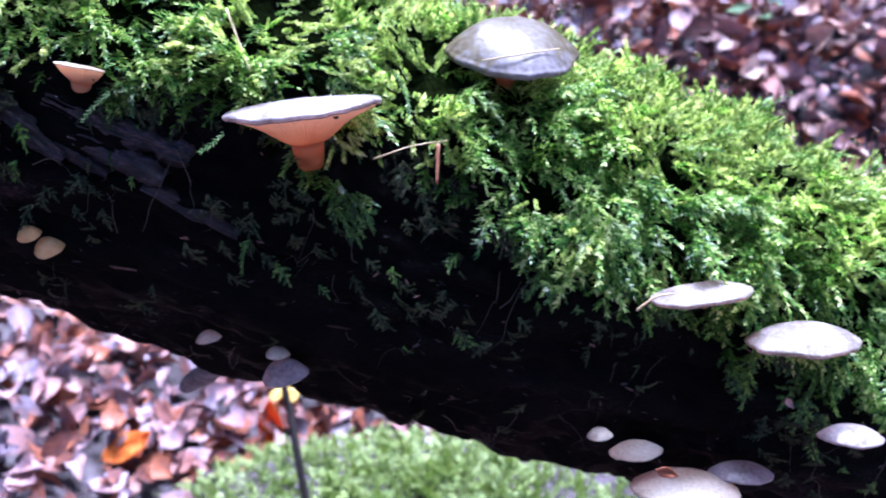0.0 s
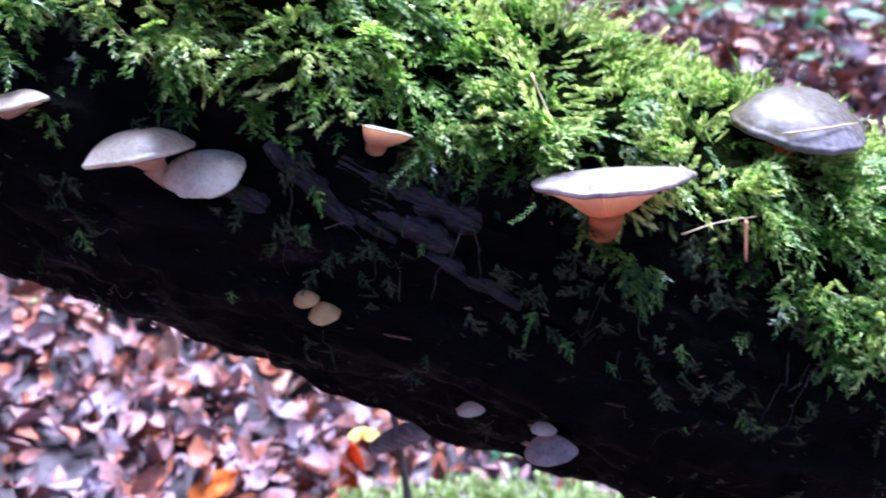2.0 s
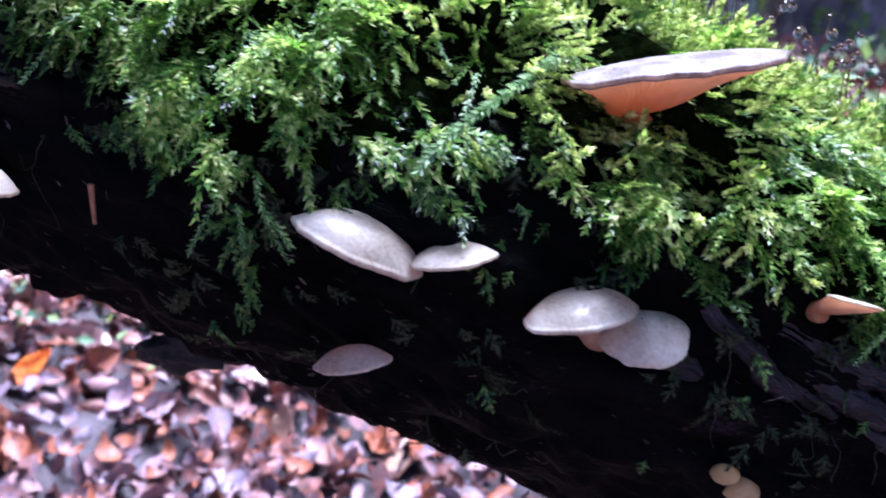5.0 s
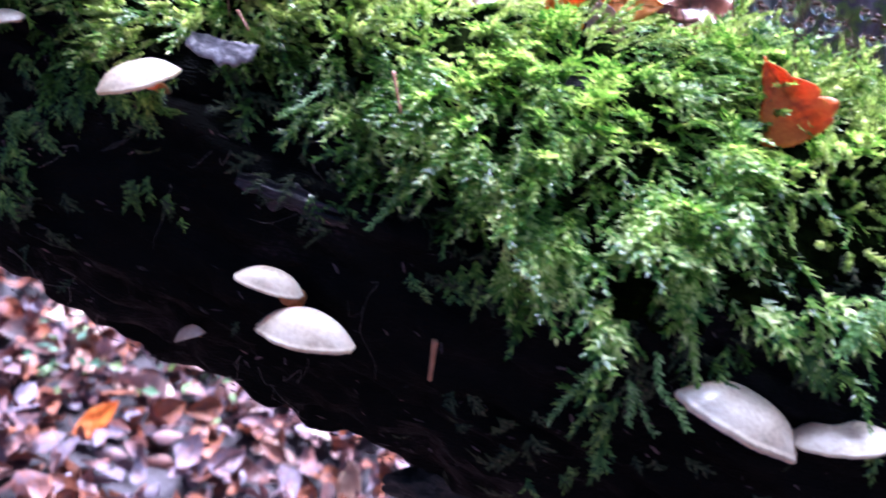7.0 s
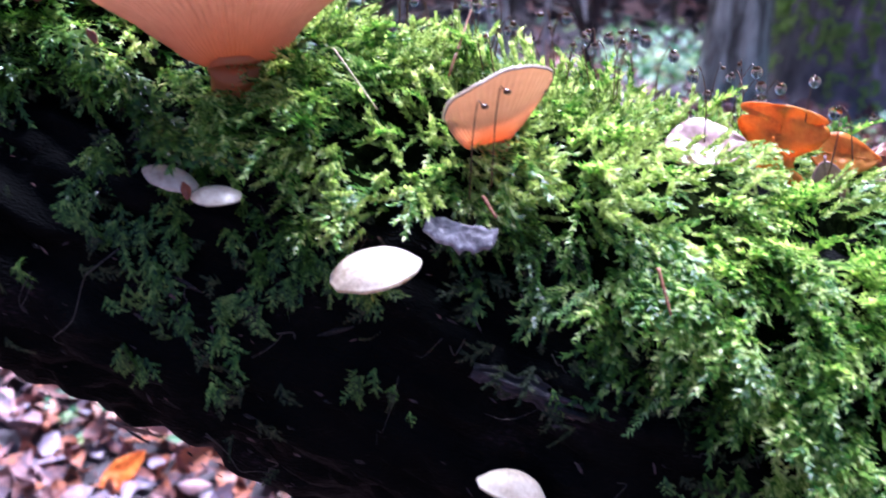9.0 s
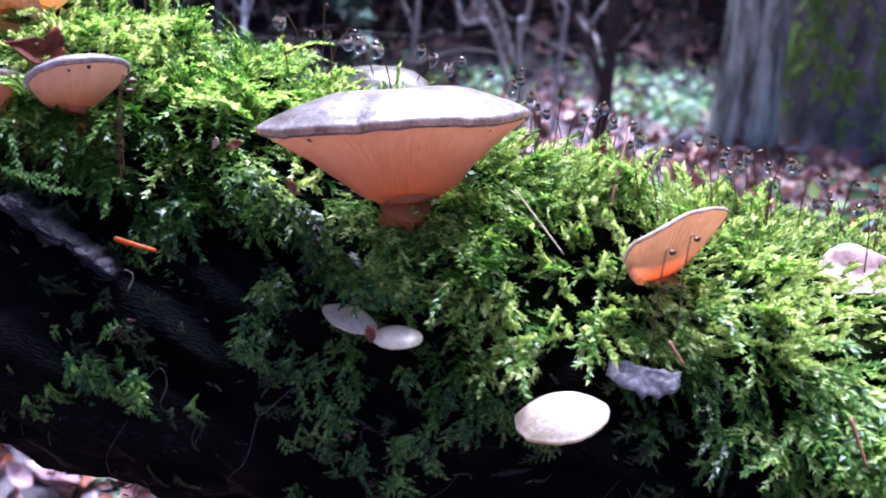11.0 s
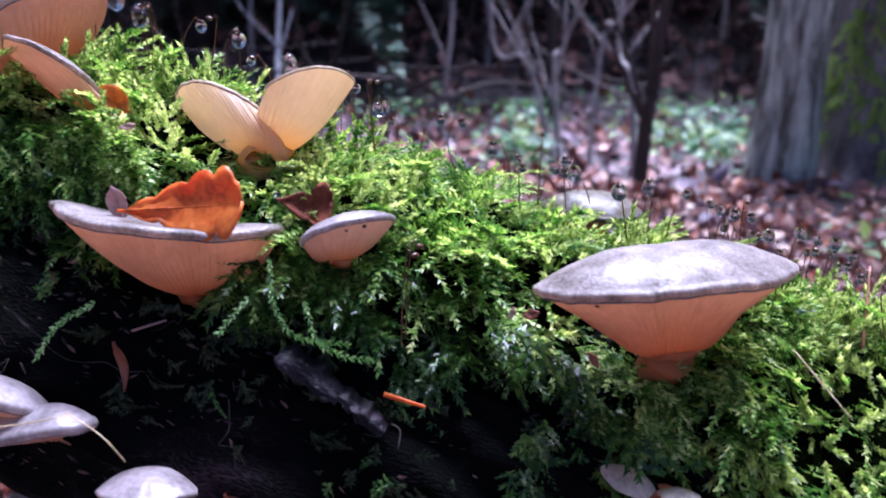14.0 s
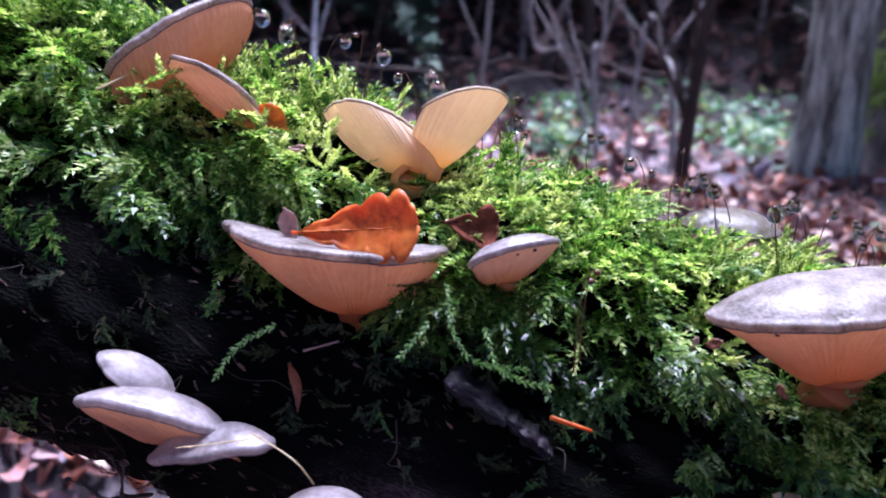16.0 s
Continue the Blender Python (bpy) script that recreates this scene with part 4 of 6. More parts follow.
def rotten_clump(label, centre, radius):
    v, f = ball(radius, (1.5, 0.7, 0.8), 36, 48)
    v = v * (1 + 1.5 * (fbm(v * 190 + 3, 51, 4) - 0.5))[:, None]
    ob = part("rotten_wood_clump", v, f, CLUMP)
    ob.location = centre
    return tagged(ob, label, "rotten wood")


rotten_clump("dark crumbling clump of rotten wood under the log", (-0.2662, 0.2217, 0.7529), 0.0075)


def wood_strip(label, a, b, width, seed):
    """A raised strip of bare fibrous wood lying along the flank, its edges sunk in."""
    a, b = np.array(a), np.array(b)
    n, m = 64, 18
    U, W = np.meshgrid(np.linspace(0, 1, n), np.linspace(-1, 1, m), indexing="ij")
    mid = (a + b) / 2
    out = unit(mid - (LOG0 + np.dot(mid - LOG0, ALONG) * ALONG))
    way = b - a
    side = unit(np.cross(out, way))
    q = np.stack([U.ravel() * 3, W.ravel() * 1.5, np.full(U.size, seed * 1.0)], 1)
    ragged = 0.45 + 0.9 * fbm(q * [2.5, 0, 1] + [0, 3, 0] * np.sign(q[:, 1:2]), 90 + seed, 4).reshape(U.shape)
    half = width / 2 * np.sin(np.pi * np.clip(U, 0.02, 0.98)) ** 0.25 * ragged
    fibre = 0.0022 * (fbm(q * [0.8, 5, 1], 95 + seed) - 0.5) + 0.0014 * (fbm(q * [1.5, 14, 1], 97 + seed) - 0.5)
    high = (0.0005 - 0.006 * np.abs(W) ** 3).ravel() + 1.3 * fibre
    v = a + U.reshape(-1, 1) * way + (half * W).reshape(-1, 1) * side + high[:, None] * out
    ob = part("wood_strip", v - a, grid_faces(n, m), SLAB)
    ob.location = a
    return tagged(ob, label, "wood", "bare wood on the log")


wood_strip("strip of bare purple-grey wood on the log", (-0.1162, 0.1994, 0.7875), (-0.0948, 0.1971, 0.7662), 0.01, 0)
wood_strip("strip of bare purple-grey wood on the log", (-0.1043, 0.2000, 0.7759), (-0.0845, 0.1995, 0.7606), 0.008, 1)
wood_strip("strip of bare purple-brown wood on the log", (-0.4377, 0.1863, 0.9040), (-0.4248, 0.1863, 0.8956), 0.007, 2)
wood_strip("narrow strip of bare purplish wood on the log", (-0.4249, 0.1865, 0.8967), (-0.4154, 0.1864, 0.8892), 0.005, 3)
wood_strip("strip of bare reddish wood on the log", (-0.4531, 0.1840, 0.8905), (-0.4418, 0.1854, 0.8803), 0.006, 4)
wood_strip("strip of bare fibrous brown wood below moss", (-0.2963, 0.1918, 0.8461), (-0.2788, 0.1935, 0.8420), 0.008, 5)
wood_strip("strip of bare fibrous grey-brown wood on the log", (-0.3035, 0.1892, 0.8479), (-0.2734, 0.1913, 0.8384), 0.01, 6)
wood_strip("strip of bare dark fibrous wood on the log", (-0.0767, 0.2018, 0.7566), (-0.0523, 0.2025, 0.7405), 0.007, 7)
wood_strip("strip of bare purple-grey wood on the log", (-0.0982, 0.2019, 0.7822), (-0.0751, 0.2041, 0.7680), 0.012, 11)
wood_strip("strip of bare dark fibrous wood on the log", (-0.0927, 0.2000, 0.7721), (-0.0701, 0.2019, 0.7581), 0.011, 12)
wood_strip("narrow strip of bare purplish wood on the log", (-0.0815, 0.2039, 0.7738), (-0.0629, 0.2058, 0.7622), 0.01, 13)
wood_strip("strip of bare dark fibrous wood on the log", (-0.1350, 0.1918, 0.7832), (-0.1165, 0.1938, 0.7716), 0.009, 14)

# ---------------------------------------------------------------- moss
rng = np.random.default_rng(7)


def leaflets(origin, way, face, length, width):
    """Folded pointed leaflets, two triangles each."""
    side = np.cross(face, way)
    side /= np.linalg.norm(side, axis=1)[:, None] + 1e-9
    mid = origin + way * (length * 0.42)[:, None]
    tip = origin + way * length[:, None] + face * (0.15 * length)[:, None]
    lift = face * (0.22 * width)[:, None]
    v = np.stack([origin, mid + side * (width / 2)[:, None] + lift, tip, mid - side * (width / 2)[:, None] + lift], 1)
    n = len(origin)
    f = np.array([[0, 1, 2], [0, 2, 3]])[None] + (np.arange(n) * 4)[:, None, None]
    return v.reshape(-1, 3), f.reshape(-1, 3)


def teeth(origin, way, face, length, width):
    """Narrow pointed leaflets, one triangle each."""
    side = np.cross(face, way)
    side /= np.linalg.norm(side, axis=1)[:, None] + 1e-9
    v = np.stack([origin - side * (width / 2)[:, None], origin + side * (width / 2)[:, None], origin + way * length[:, None] + face * (0.12 * length)[:, None]], 1)
    return v.reshape(-1, 3), np.arange(len(origin) * 3).reshape(-1, 3)


def frond(seed, count, droop, pairs, leaf=0.18, wide=0.56, branch=0.40):
    """A feathery shoot of unit length along +x: a leafy axis and two ranks of short leafy side shoots, all drooping at the tip."""
    r = np.random.default_rng(seed)
    o, w, n, ln = [], [], [], []

    def shoot(start, way, size, count, leaf):
        lean = r.normal(0, 0.22)
        for k in range(count):
            u = (k + 0.5) / count
            p = start + way * size * u + np.array([0, lean * (size * u) ** 2, -droop * (size * u) ** 2])
            t = unit(way + np.array([0, 2 * lean * size * u, -2 * droop * size * u]))
            lat = unit(np.cross([0, 0, 1.0], t))
            up = np.cross(t, lat)
            turn = k * 2.4 + r.normal(0, 0.2)
            out = math.cos(turn) * lat + 0.55 * math.sin(turn) * up
            o.append(p - 0.01 * t)
            w.append(unit(0.95 * t + 0.72 * out + r.normal(0, 0.07, 3)))
            n.append(unit(up + 0.35 * out))
            ln.append(leaf * (0.85 + 0.3 * r.random()) * (1.12 - 0.5 * u))

    shoot(np.zeros(3), np.array([1.0, 0, 0.15]), 1.0, count, leaf)
    for k in range(pairs):
        u = 0.10 + 0.72 * k / max(pairs, 1)
        sgn = 1 if k % 2 else -1
        size = branch * (1.15 - 0.8 * u) * r.uniform(0.75, 1.25)
        shoot(np.array([u, 0, 0.15 * u - droop * u * u]), unit(np.array([0.75, sgn * (0.75 + 0.25 * r.random()), 0.05 + r.normal(0, 0.15) - droop * u])), size, max(5, int(count * size * 0.95)), leaf * 0.85)
    ln = np.array(ln)
    return teeth(np.array(o), np.array(w), np.array(n), ln, ln * wide * (0.85 + 0.3 * r.random(len(ln))))


def tuft(seed, count=30):
    """An upright leafy shoot: broader leaflets spread round the axis, ending in a rosette."""
    r = np.random.default_rng(seed)
    u = np.linspace(0.15, 1, count)
    a = np.arange(count) * 2.4 + r.uniform(0, 6)
    o = np.stack([u, 0.04 * np.sin(3 * u + seed), 0.05 * u * u], 1)
    out = np.stack([np.zeros(count), np.cos(a), np.sin(a)], 1)
    w = out * (0.75 - 0.2 * u)[:, None] + np.stack([0.4 + 0.5 * u, 0 * u, 0 * u], 1)
    w /= np.linalg.norm(w, axis=1)[:, None]
    n = -out + np.array([0.9, 0, 0])
    n /= np.linalg.norm(n, axis=1)[:, None]
    ln = (0.17 + 0.06 * r.random(count)) * (0.8 + 0.4 * u)
    return teeth(o, w, n, ln * 1.05, ln * 0.62)


FAR_FRONDS = [frond(11, 16, 0.3, 2, 0.26, 0.7), frond(12, 16, 0.4, 2, 0.26, 0.7), frond(13, 18, 0.2, 2, 0.26, 0.7)]
FRONDS = [frond(1, 28, 0.45, 5), frond(2, 28, 0.6, 5), frond(3, 30, 0.3, 6), frond(4, 28, 0.75, 4), frond(5, 28, 0.5, 5), frond(6, 32, 0.65, 1), tuft(7), tuft(8), tuft(9)]


def clear_of_caps(base, tip):
    keep = np.ones(len(base), dtype=bool)
    for c, R, F, N, a, b, root in CAPS:
        for p in (base, (base + tip) / 2):
            d = p - c
            x, y, z = d @ R / a, d @ F / b, d @ N / a
            y = np.where(y < 0, y * 1.9, y)
            y = np.where(y > 0, y * b / (b + 0.006), y)
            keep &= ~((x * x + y * y < 0.92) & (z * a > -0.003) & (z * a < 0.3 * a + 0.002))
        axis = root - c
        for p in (base, (base + tip) / 2, tip):
            u = (p - c) @ axis / (axis @ axis)
            away = np.linalg.norm(p - c - np.clip(u, 0, 1)[:, None] * axis, axis=1)
            keep &= ~((u > 0.0) & (u < 0.75) & (away < a * (0.85 - 0.7 * u)))
    return keep


def moss_on_log():
    count = 70000
    s = rng.uniform(-0.53, 0.47, count)
    ang = rng.uniform(-48, 140, count)
    q = np.stack([s, np.radians(ang) * 0.063, np.zeros(count)], 1)
    patch = fbm(q * 45, 300)
    clump = fbm(q * 110, 310)
    edge = moss_edge(s) + 26 * (patch - 0.5)
    over = (ang - edge) / 10
    flank = np.clip((ang - 38) / 40, 0, 1)
    gaps = np.clip(0.15 + 5.2 * (clump - 0.42 - 0.13 * flank), np.where(over < -0.8, 0.24 * (1 - flank) + 0.04, 0.05), 1)
    dens = np.where(over < 0, 0.95, 0.85 * np.exp(-over * 1.2)) * gaps * (1 - 0.5 * flank)
    sparse = (over > 0) & (over < 4.8) & (clump > 0.47) & (patch > 0.43)
    dens = np.maximum(dens, np.where((s > -0.245) & (s < -0.14), 0.34, 0.012) * sparse)
    keep = (rng.random(count) < dens) & ((over < 2.0) | sparse)
    s, ang, clump, over = s[keep], ang[keep], clump[keep], over[keep]
    n = len(s)
    a = np.radians(ang)
    out = np.cos(a)[:, None] * LOG_UP + np.sin(a)[:, None] * LOG_FRONT
    thick = 0.0150 * np.clip((clump - 0.34) * 2.6, 0, 1) * np.where(over < 0, 1, 0.3)
    base = log_point(s, ang, thick * rng.random(n) + 0.001)
    down = np.array([0, 0, -1.0]) - out * (-out[:, 2:3])
    front = np.clip(np.sin(a), 0, 1)[:, None]
    flat = np.where(over < 1.5, 1.0, 0.3)[:, None]
    q = np.stack([s, a * 0.063, 0 * a], 1)
    drift = ALONG * (fbm(q * 60, 340) - 0.5)[:, None] * 3.0
    way = out * (0.62 - 0.22 * front) * flat + down * (0.10 + 0.7 * front) + drift + rng.normal(0, 0.22, (n, 3))
    size = rng.uniform(0.0072, 0.0152, n) * np.where(over < 0, 1.0, np.where(over < 1.5, 0.8, 0.55)) * np.interp(ang, [-20, 30, 60], [0.8, 0.9, 1.1])
    wayn = way / np.linalg.norm(way, axis=1)[:, None]
    ok = clear_of_caps(base, base + wayn * size[:, None])
    face = out + np.array([0, 0, 0.8]) + rng.normal(0, 0.25, (n, 3))
    # tufts gather on the crest, so their paleness also brightens the lit top
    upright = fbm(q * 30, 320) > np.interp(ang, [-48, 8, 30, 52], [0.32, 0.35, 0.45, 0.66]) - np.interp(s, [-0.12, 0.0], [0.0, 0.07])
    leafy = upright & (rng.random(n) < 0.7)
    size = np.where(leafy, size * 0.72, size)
    # wet marks low flank shoots that take the shade-darkened moss colour
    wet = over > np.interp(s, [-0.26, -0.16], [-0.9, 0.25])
    # shoots that stand close round the feet of the mushrooms
    for c, R, F, N, a_cap, b_cap, root in CAPS:
        d = root - LOG0
        rs, away = d @ ALONG, d - (d @ ALONG) * ALONG
        rang = math.degrees(math.atan2(away @ LOG_FRONT, away @ LOG_UP))
        gap = np.linalg.norm(away) - float(log_radius(np.array([rs]), np.array([rang]))[0])
        if rang > float(moss_edge(np.array([rs]))[0]) - 2 or gap < 0.001:
            continue
        m = 70
        turn, far = rng.uniform(0, 2 * np.pi, m), rng.uniform(0.0015, 0.0075, m)
        cs, ca = rs + far * np.cos(turn), rang + np.degrees(far * np.sin(turn) / 0.063)
        co = np.cos(np.radians(ca))[:, None] * LOG_UP + np.sin(np.radians(ca))[:, None] * LOG_FRONT
        cb = log_point(cs, ca, rng.random(m) * max(gap - 0.003, 0.001))
        cw = co * 0.6 + (cb - root) / np.linalg.norm(cb - root, axis=1)[:, None] * 0.5 + rng.normal(0, 0.25, (m, 3))
        base, way, out = np.vstack([base, cb]), np.vstack([way, cw]), np.vstack([out, co])
        wayn = np.vstack([wayn, cw / np.linalg.norm(cw, axis=1)[:, None]])
        face = np.vstack([face, co + rng.normal(0, 0.25, (m, 3))])
        size = np.concatenate([size, rng.uniform(0.004, 0.008, m)])
        ok, leafy, wet = np.concatenate([ok, np.ones(m, bool)]), np.concatenate([leafy, np.zeros(m, bool)]), np.concatenate([wet, np.zeros(m, bool)])
    # damp collects the shoots whose green has flank shade painted into it
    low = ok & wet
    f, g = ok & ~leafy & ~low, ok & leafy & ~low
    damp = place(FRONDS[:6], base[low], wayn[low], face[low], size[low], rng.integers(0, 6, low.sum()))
    feather = place(FRONDS[:6], base[f], wayn[f], face[f], size[f], rng.integers(0, 6, f.sum()))
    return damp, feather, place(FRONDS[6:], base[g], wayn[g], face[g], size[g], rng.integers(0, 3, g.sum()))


def moss_gap_shade():
    """Lumpy under-layer below the green shoots, near-black to paint the shade in their gaps."""
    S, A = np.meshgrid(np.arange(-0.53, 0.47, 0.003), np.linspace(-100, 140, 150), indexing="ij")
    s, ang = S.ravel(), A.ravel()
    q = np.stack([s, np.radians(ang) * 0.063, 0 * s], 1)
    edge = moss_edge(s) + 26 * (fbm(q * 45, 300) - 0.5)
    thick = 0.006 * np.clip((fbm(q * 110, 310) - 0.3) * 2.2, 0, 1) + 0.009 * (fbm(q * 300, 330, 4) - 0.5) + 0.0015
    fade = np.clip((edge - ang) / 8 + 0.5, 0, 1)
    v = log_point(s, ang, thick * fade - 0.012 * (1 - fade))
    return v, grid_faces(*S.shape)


mv, mf = moss_gap_shade()
tagged(part("moss_gap_shade", mv, mf, GAP_SHADE), "lumpy under-layer of the log's moss, near-black for shade between shoots", "moss", kind="stuff")
(dv, df), (mv, mf), (lv, lf) = moss_on_log()
log_moss = tagged(part("log_moss", mv, mf, MOSS, smooth=False), "bright green wet feather moss covering the log", "moss", kind="stuff")
tagged(part("damp_moss", dv, df, SHADE_MOSS, smooth=False), "emerald moss hanging on the log's flank, darkened in colour for shade", "moss", kind="stuff")
tagged(part("leafy_moss", lv, lf, LEAFY_LIT, smooth=False), "yellow-green leafy moss tufts on top of the log, paled for sunlight", "moss", kind="stuff")


def olive_moss_on_log():
    """Small dark olive-brown shoots clinging to the bare flank below the thick moss."""
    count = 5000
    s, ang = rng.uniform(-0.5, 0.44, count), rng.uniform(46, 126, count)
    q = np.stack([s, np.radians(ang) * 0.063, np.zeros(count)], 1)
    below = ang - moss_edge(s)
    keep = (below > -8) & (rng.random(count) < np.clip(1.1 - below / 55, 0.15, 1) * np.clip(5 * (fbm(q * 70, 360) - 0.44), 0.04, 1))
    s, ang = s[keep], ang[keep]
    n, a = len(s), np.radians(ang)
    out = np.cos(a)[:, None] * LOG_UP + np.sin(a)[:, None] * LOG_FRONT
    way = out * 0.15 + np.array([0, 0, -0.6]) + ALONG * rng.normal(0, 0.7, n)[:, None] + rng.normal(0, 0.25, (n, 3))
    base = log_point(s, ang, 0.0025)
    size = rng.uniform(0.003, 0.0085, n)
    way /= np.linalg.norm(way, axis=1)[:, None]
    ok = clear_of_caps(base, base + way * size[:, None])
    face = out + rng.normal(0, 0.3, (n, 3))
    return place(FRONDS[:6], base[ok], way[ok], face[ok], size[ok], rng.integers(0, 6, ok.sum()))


mv, mf = olive_moss_on_log()
tagged(part("old_moss", mv, mf, OLIVE_MOSS, smooth=False), "small dark olive-brown moss shoots on the bare wood", "moss", kind="stuff")


def far_moss_on_log():
    count = 3600
    s = np.where(rng.random(count) < 0.5, rng.uniform(-1.38, -0.52, count), rng.uniform(0.46, 1.4, count))
    ang = rng.uniform(-95, 85, count)
    near = rng.random(count) < 0.5
    s = np.where(near, rng.uniform(-0.53, 0.47, count), s)
    ang = np.where(near, rng.uniform(-110, -45, count), ang)
    a = np.radians(ang)
    out = np.cos(a)[:, None] * LOG_UP + np.sin(a)[:, None] * LOG_FRONT
    way = out * 0.6 + np.array([0, 0, -0.4]) * np.abs(np.sin(a))[:, None] + rng.normal(0, 0.45, (count, 3))
    size = rng.uniform(0.012, 0.02, count)
    return place(FAR_FRONDS, log_point(s, ang), way, out + np.array([0, 0, 0.6]), size, rng.integers(0, 3, count))


mv, mf = far_moss_on_log()
tagged(part("back_moss", mv, mf, MOSS, smooth=False), "green feather moss on the far side of the log", "moss", kind="stuff")


def strand(points, size=0.0012):
    """One long hanging moss shoot along a line."""
    line = bend(points, 14)
    step = np.linalg.norm(np.diff(line, axis=0), axis=1)
    run = np.concatenate([[0], np.cumsum(step)])
    n = int(run[-1] / 0.00032)
    at = np.linspace(0, run[-1], n)
    p = np.stack([np.interp(at, run, line[:, k]) for k in range(3)], 1)
    t = np.gradient(p, axis=0)
    t /= np.linalg.norm(t, axis=1)[:, None] + 1e-12
    lat = np.cross(t, [0, -1.0, 0.2])
    lat /= np.linalg.norm(lat, axis=1)[:, None] + 1e-9
    up = np.cross(lat, t)
    roll = np.arange(n) * 2.4
    out = np.cos(roll)[:, None] * lat + np.sin(roll)[:, None] * up * 0.6
    way = 0.75 * t + 0.7 * out + rng.normal(0, 0.1, (n, 3))
    way /= np.linalg.norm(way, axis=1)[:, None]
    ln = np.full(n, size) * (0.8 + 0.4 * rng.random(n))
    lv, lf = leaflets(p, way, up + 0.3 * out, ln, ln * 0.4)
    base = np.array(points[0])
    ob = part("moss_strand", lv - base, lf, STRAND, smooth=False)
    ob.location = base
    return tagged(ob, "long pale green moss shoot hanging down the log", "moss", "hanging moss shoots")


strand([(-0.2177, 0.1801, 0.8255), (-0.2224, 0.1779, 0.8185), (-0.2274, 0.1766, 0.8115), (-0.2323, 0.1763, 0.8036)])
strand([(-0.1518, 0.1995, 0.8447), (-0.1591, 0.1920, 0.8398), (-0.1667, 0.1855, 0.8349), (-0.1742, 0.1804, 0.8293), (-0.1784, 0.1773, 0.8240)], 0.0024)
strand([(-0.1680, 0.1909, 0.8421), (-0.1692, 0.1869, 0.8375), (-0.1701, 0.1846, 0.8344)], 0.0014)
strand([(-0.2123, 0.1719, 0.8235), (-0.2113, 0.1711, 0.8164), (-0.2078, 0.1708, 0.8123), (-0.2056, 0.1706, 0.8084)], 0.0015)
strand([(-0.2169, 0.1714, 0.8172), (-0.2165, 0.1710, 0.8124), (-0.2165, 0.1710, 0.8079)], 0.0013)
strand([(-0.4376, 0.1839, 0.9253), (-0.4355, 0.1805, 0.9175), (-0.4306, 0.1792, 0.9116), (-0.4209, 0.1808, 0.9103)])
strand([(-0.4688, 0.1742, 0.9166), (-0.4743, 0.1731, 0.9135), (-0.4777, 0.1725, 0.9104), (-0.4811, 0.1722, 0.9050)])
strand([(-0.2160, 0.1817, 0.8115), (-0.2112, 0.1814, 0.8012), (-0.2099, 0.1814, 0.8006)])
strand([(-0.2801, 0.1872, 0.8697), (-0.2841, 0.1845, 0.8669), (-0.2870, 0.1826, 0.8646), (-0.2896, 0.1816, 0.8636)])
strand([(-0.2621, 0.1924, 0.8575), (-0.2646, 0.1892, 0.8527), (-0.2664, 0.1868, 0.8476), (-0.2723, 0.1836, 0.8400)])
strand([(-0.0056, 0.2165, 0.7813), (-0.0024, 0.2127, 0.7762), (-0.0014, 0.2081, 0.7706)])
strand([(-0.4394, 0.1781, 0.9190), (-0.4417, 0.1764, 0.9160), (-0.4442, 0.1749, 0.9126)])
strand([(-0.0767, 0.1982, 0.7841), (-0.0807, 0.1958, 0.7812), (-0.0836, 0.1938, 0.7780)])
strand([(-0.0478, 0.1975, 0.7727), (-0.0505, 0.1958, 0.7704), (-0.0539, 0.1943, 0.7687)])
strand([(-0.4291, 0.1803, 0.9185), (-0.4261, 0.1780, 0.9118), (-0.4208, 0.1781, 0.9090), (-0.4157, 0.1789, 0.9083)])


def root_threads():
    """Thin dead roots and stems clinging to the bare wood."""
    vs, fs, start = [], [], 0
    for k in range(170):
        s, lo = rng.uniform(-0.5, 0.42), 58
        ang = rng.uniform(lo, 142)
        if ang < moss_edge(np.array([s]))[0] + 4:
            continue
        n, ds, da = 6, rng.normal(0, 0.0016), rng.normal(1.5, 1.8)
        ss = s + np.cumsum(np.full(n, ds) + rng.normal(0, 0.0012, n))
        aa = ang + np.cumsum(np.full(n, da) + rng.normal(0, 2.0, n))
        line = log_point(ss, aa, np.abs(rng.normal(0.0012, 0.0012, n)) + 0.0008)
        line = bend(line, 4)
        v, f = tube(line, np.linspace(0.00013, 0.00005, len(line)) * rng.uniform(0.6, 1.6), 4)
        vs.append(v)
        fs.append(f + start)
        start += len(v)
    return np.vstack(vs), np.vstack(fs)


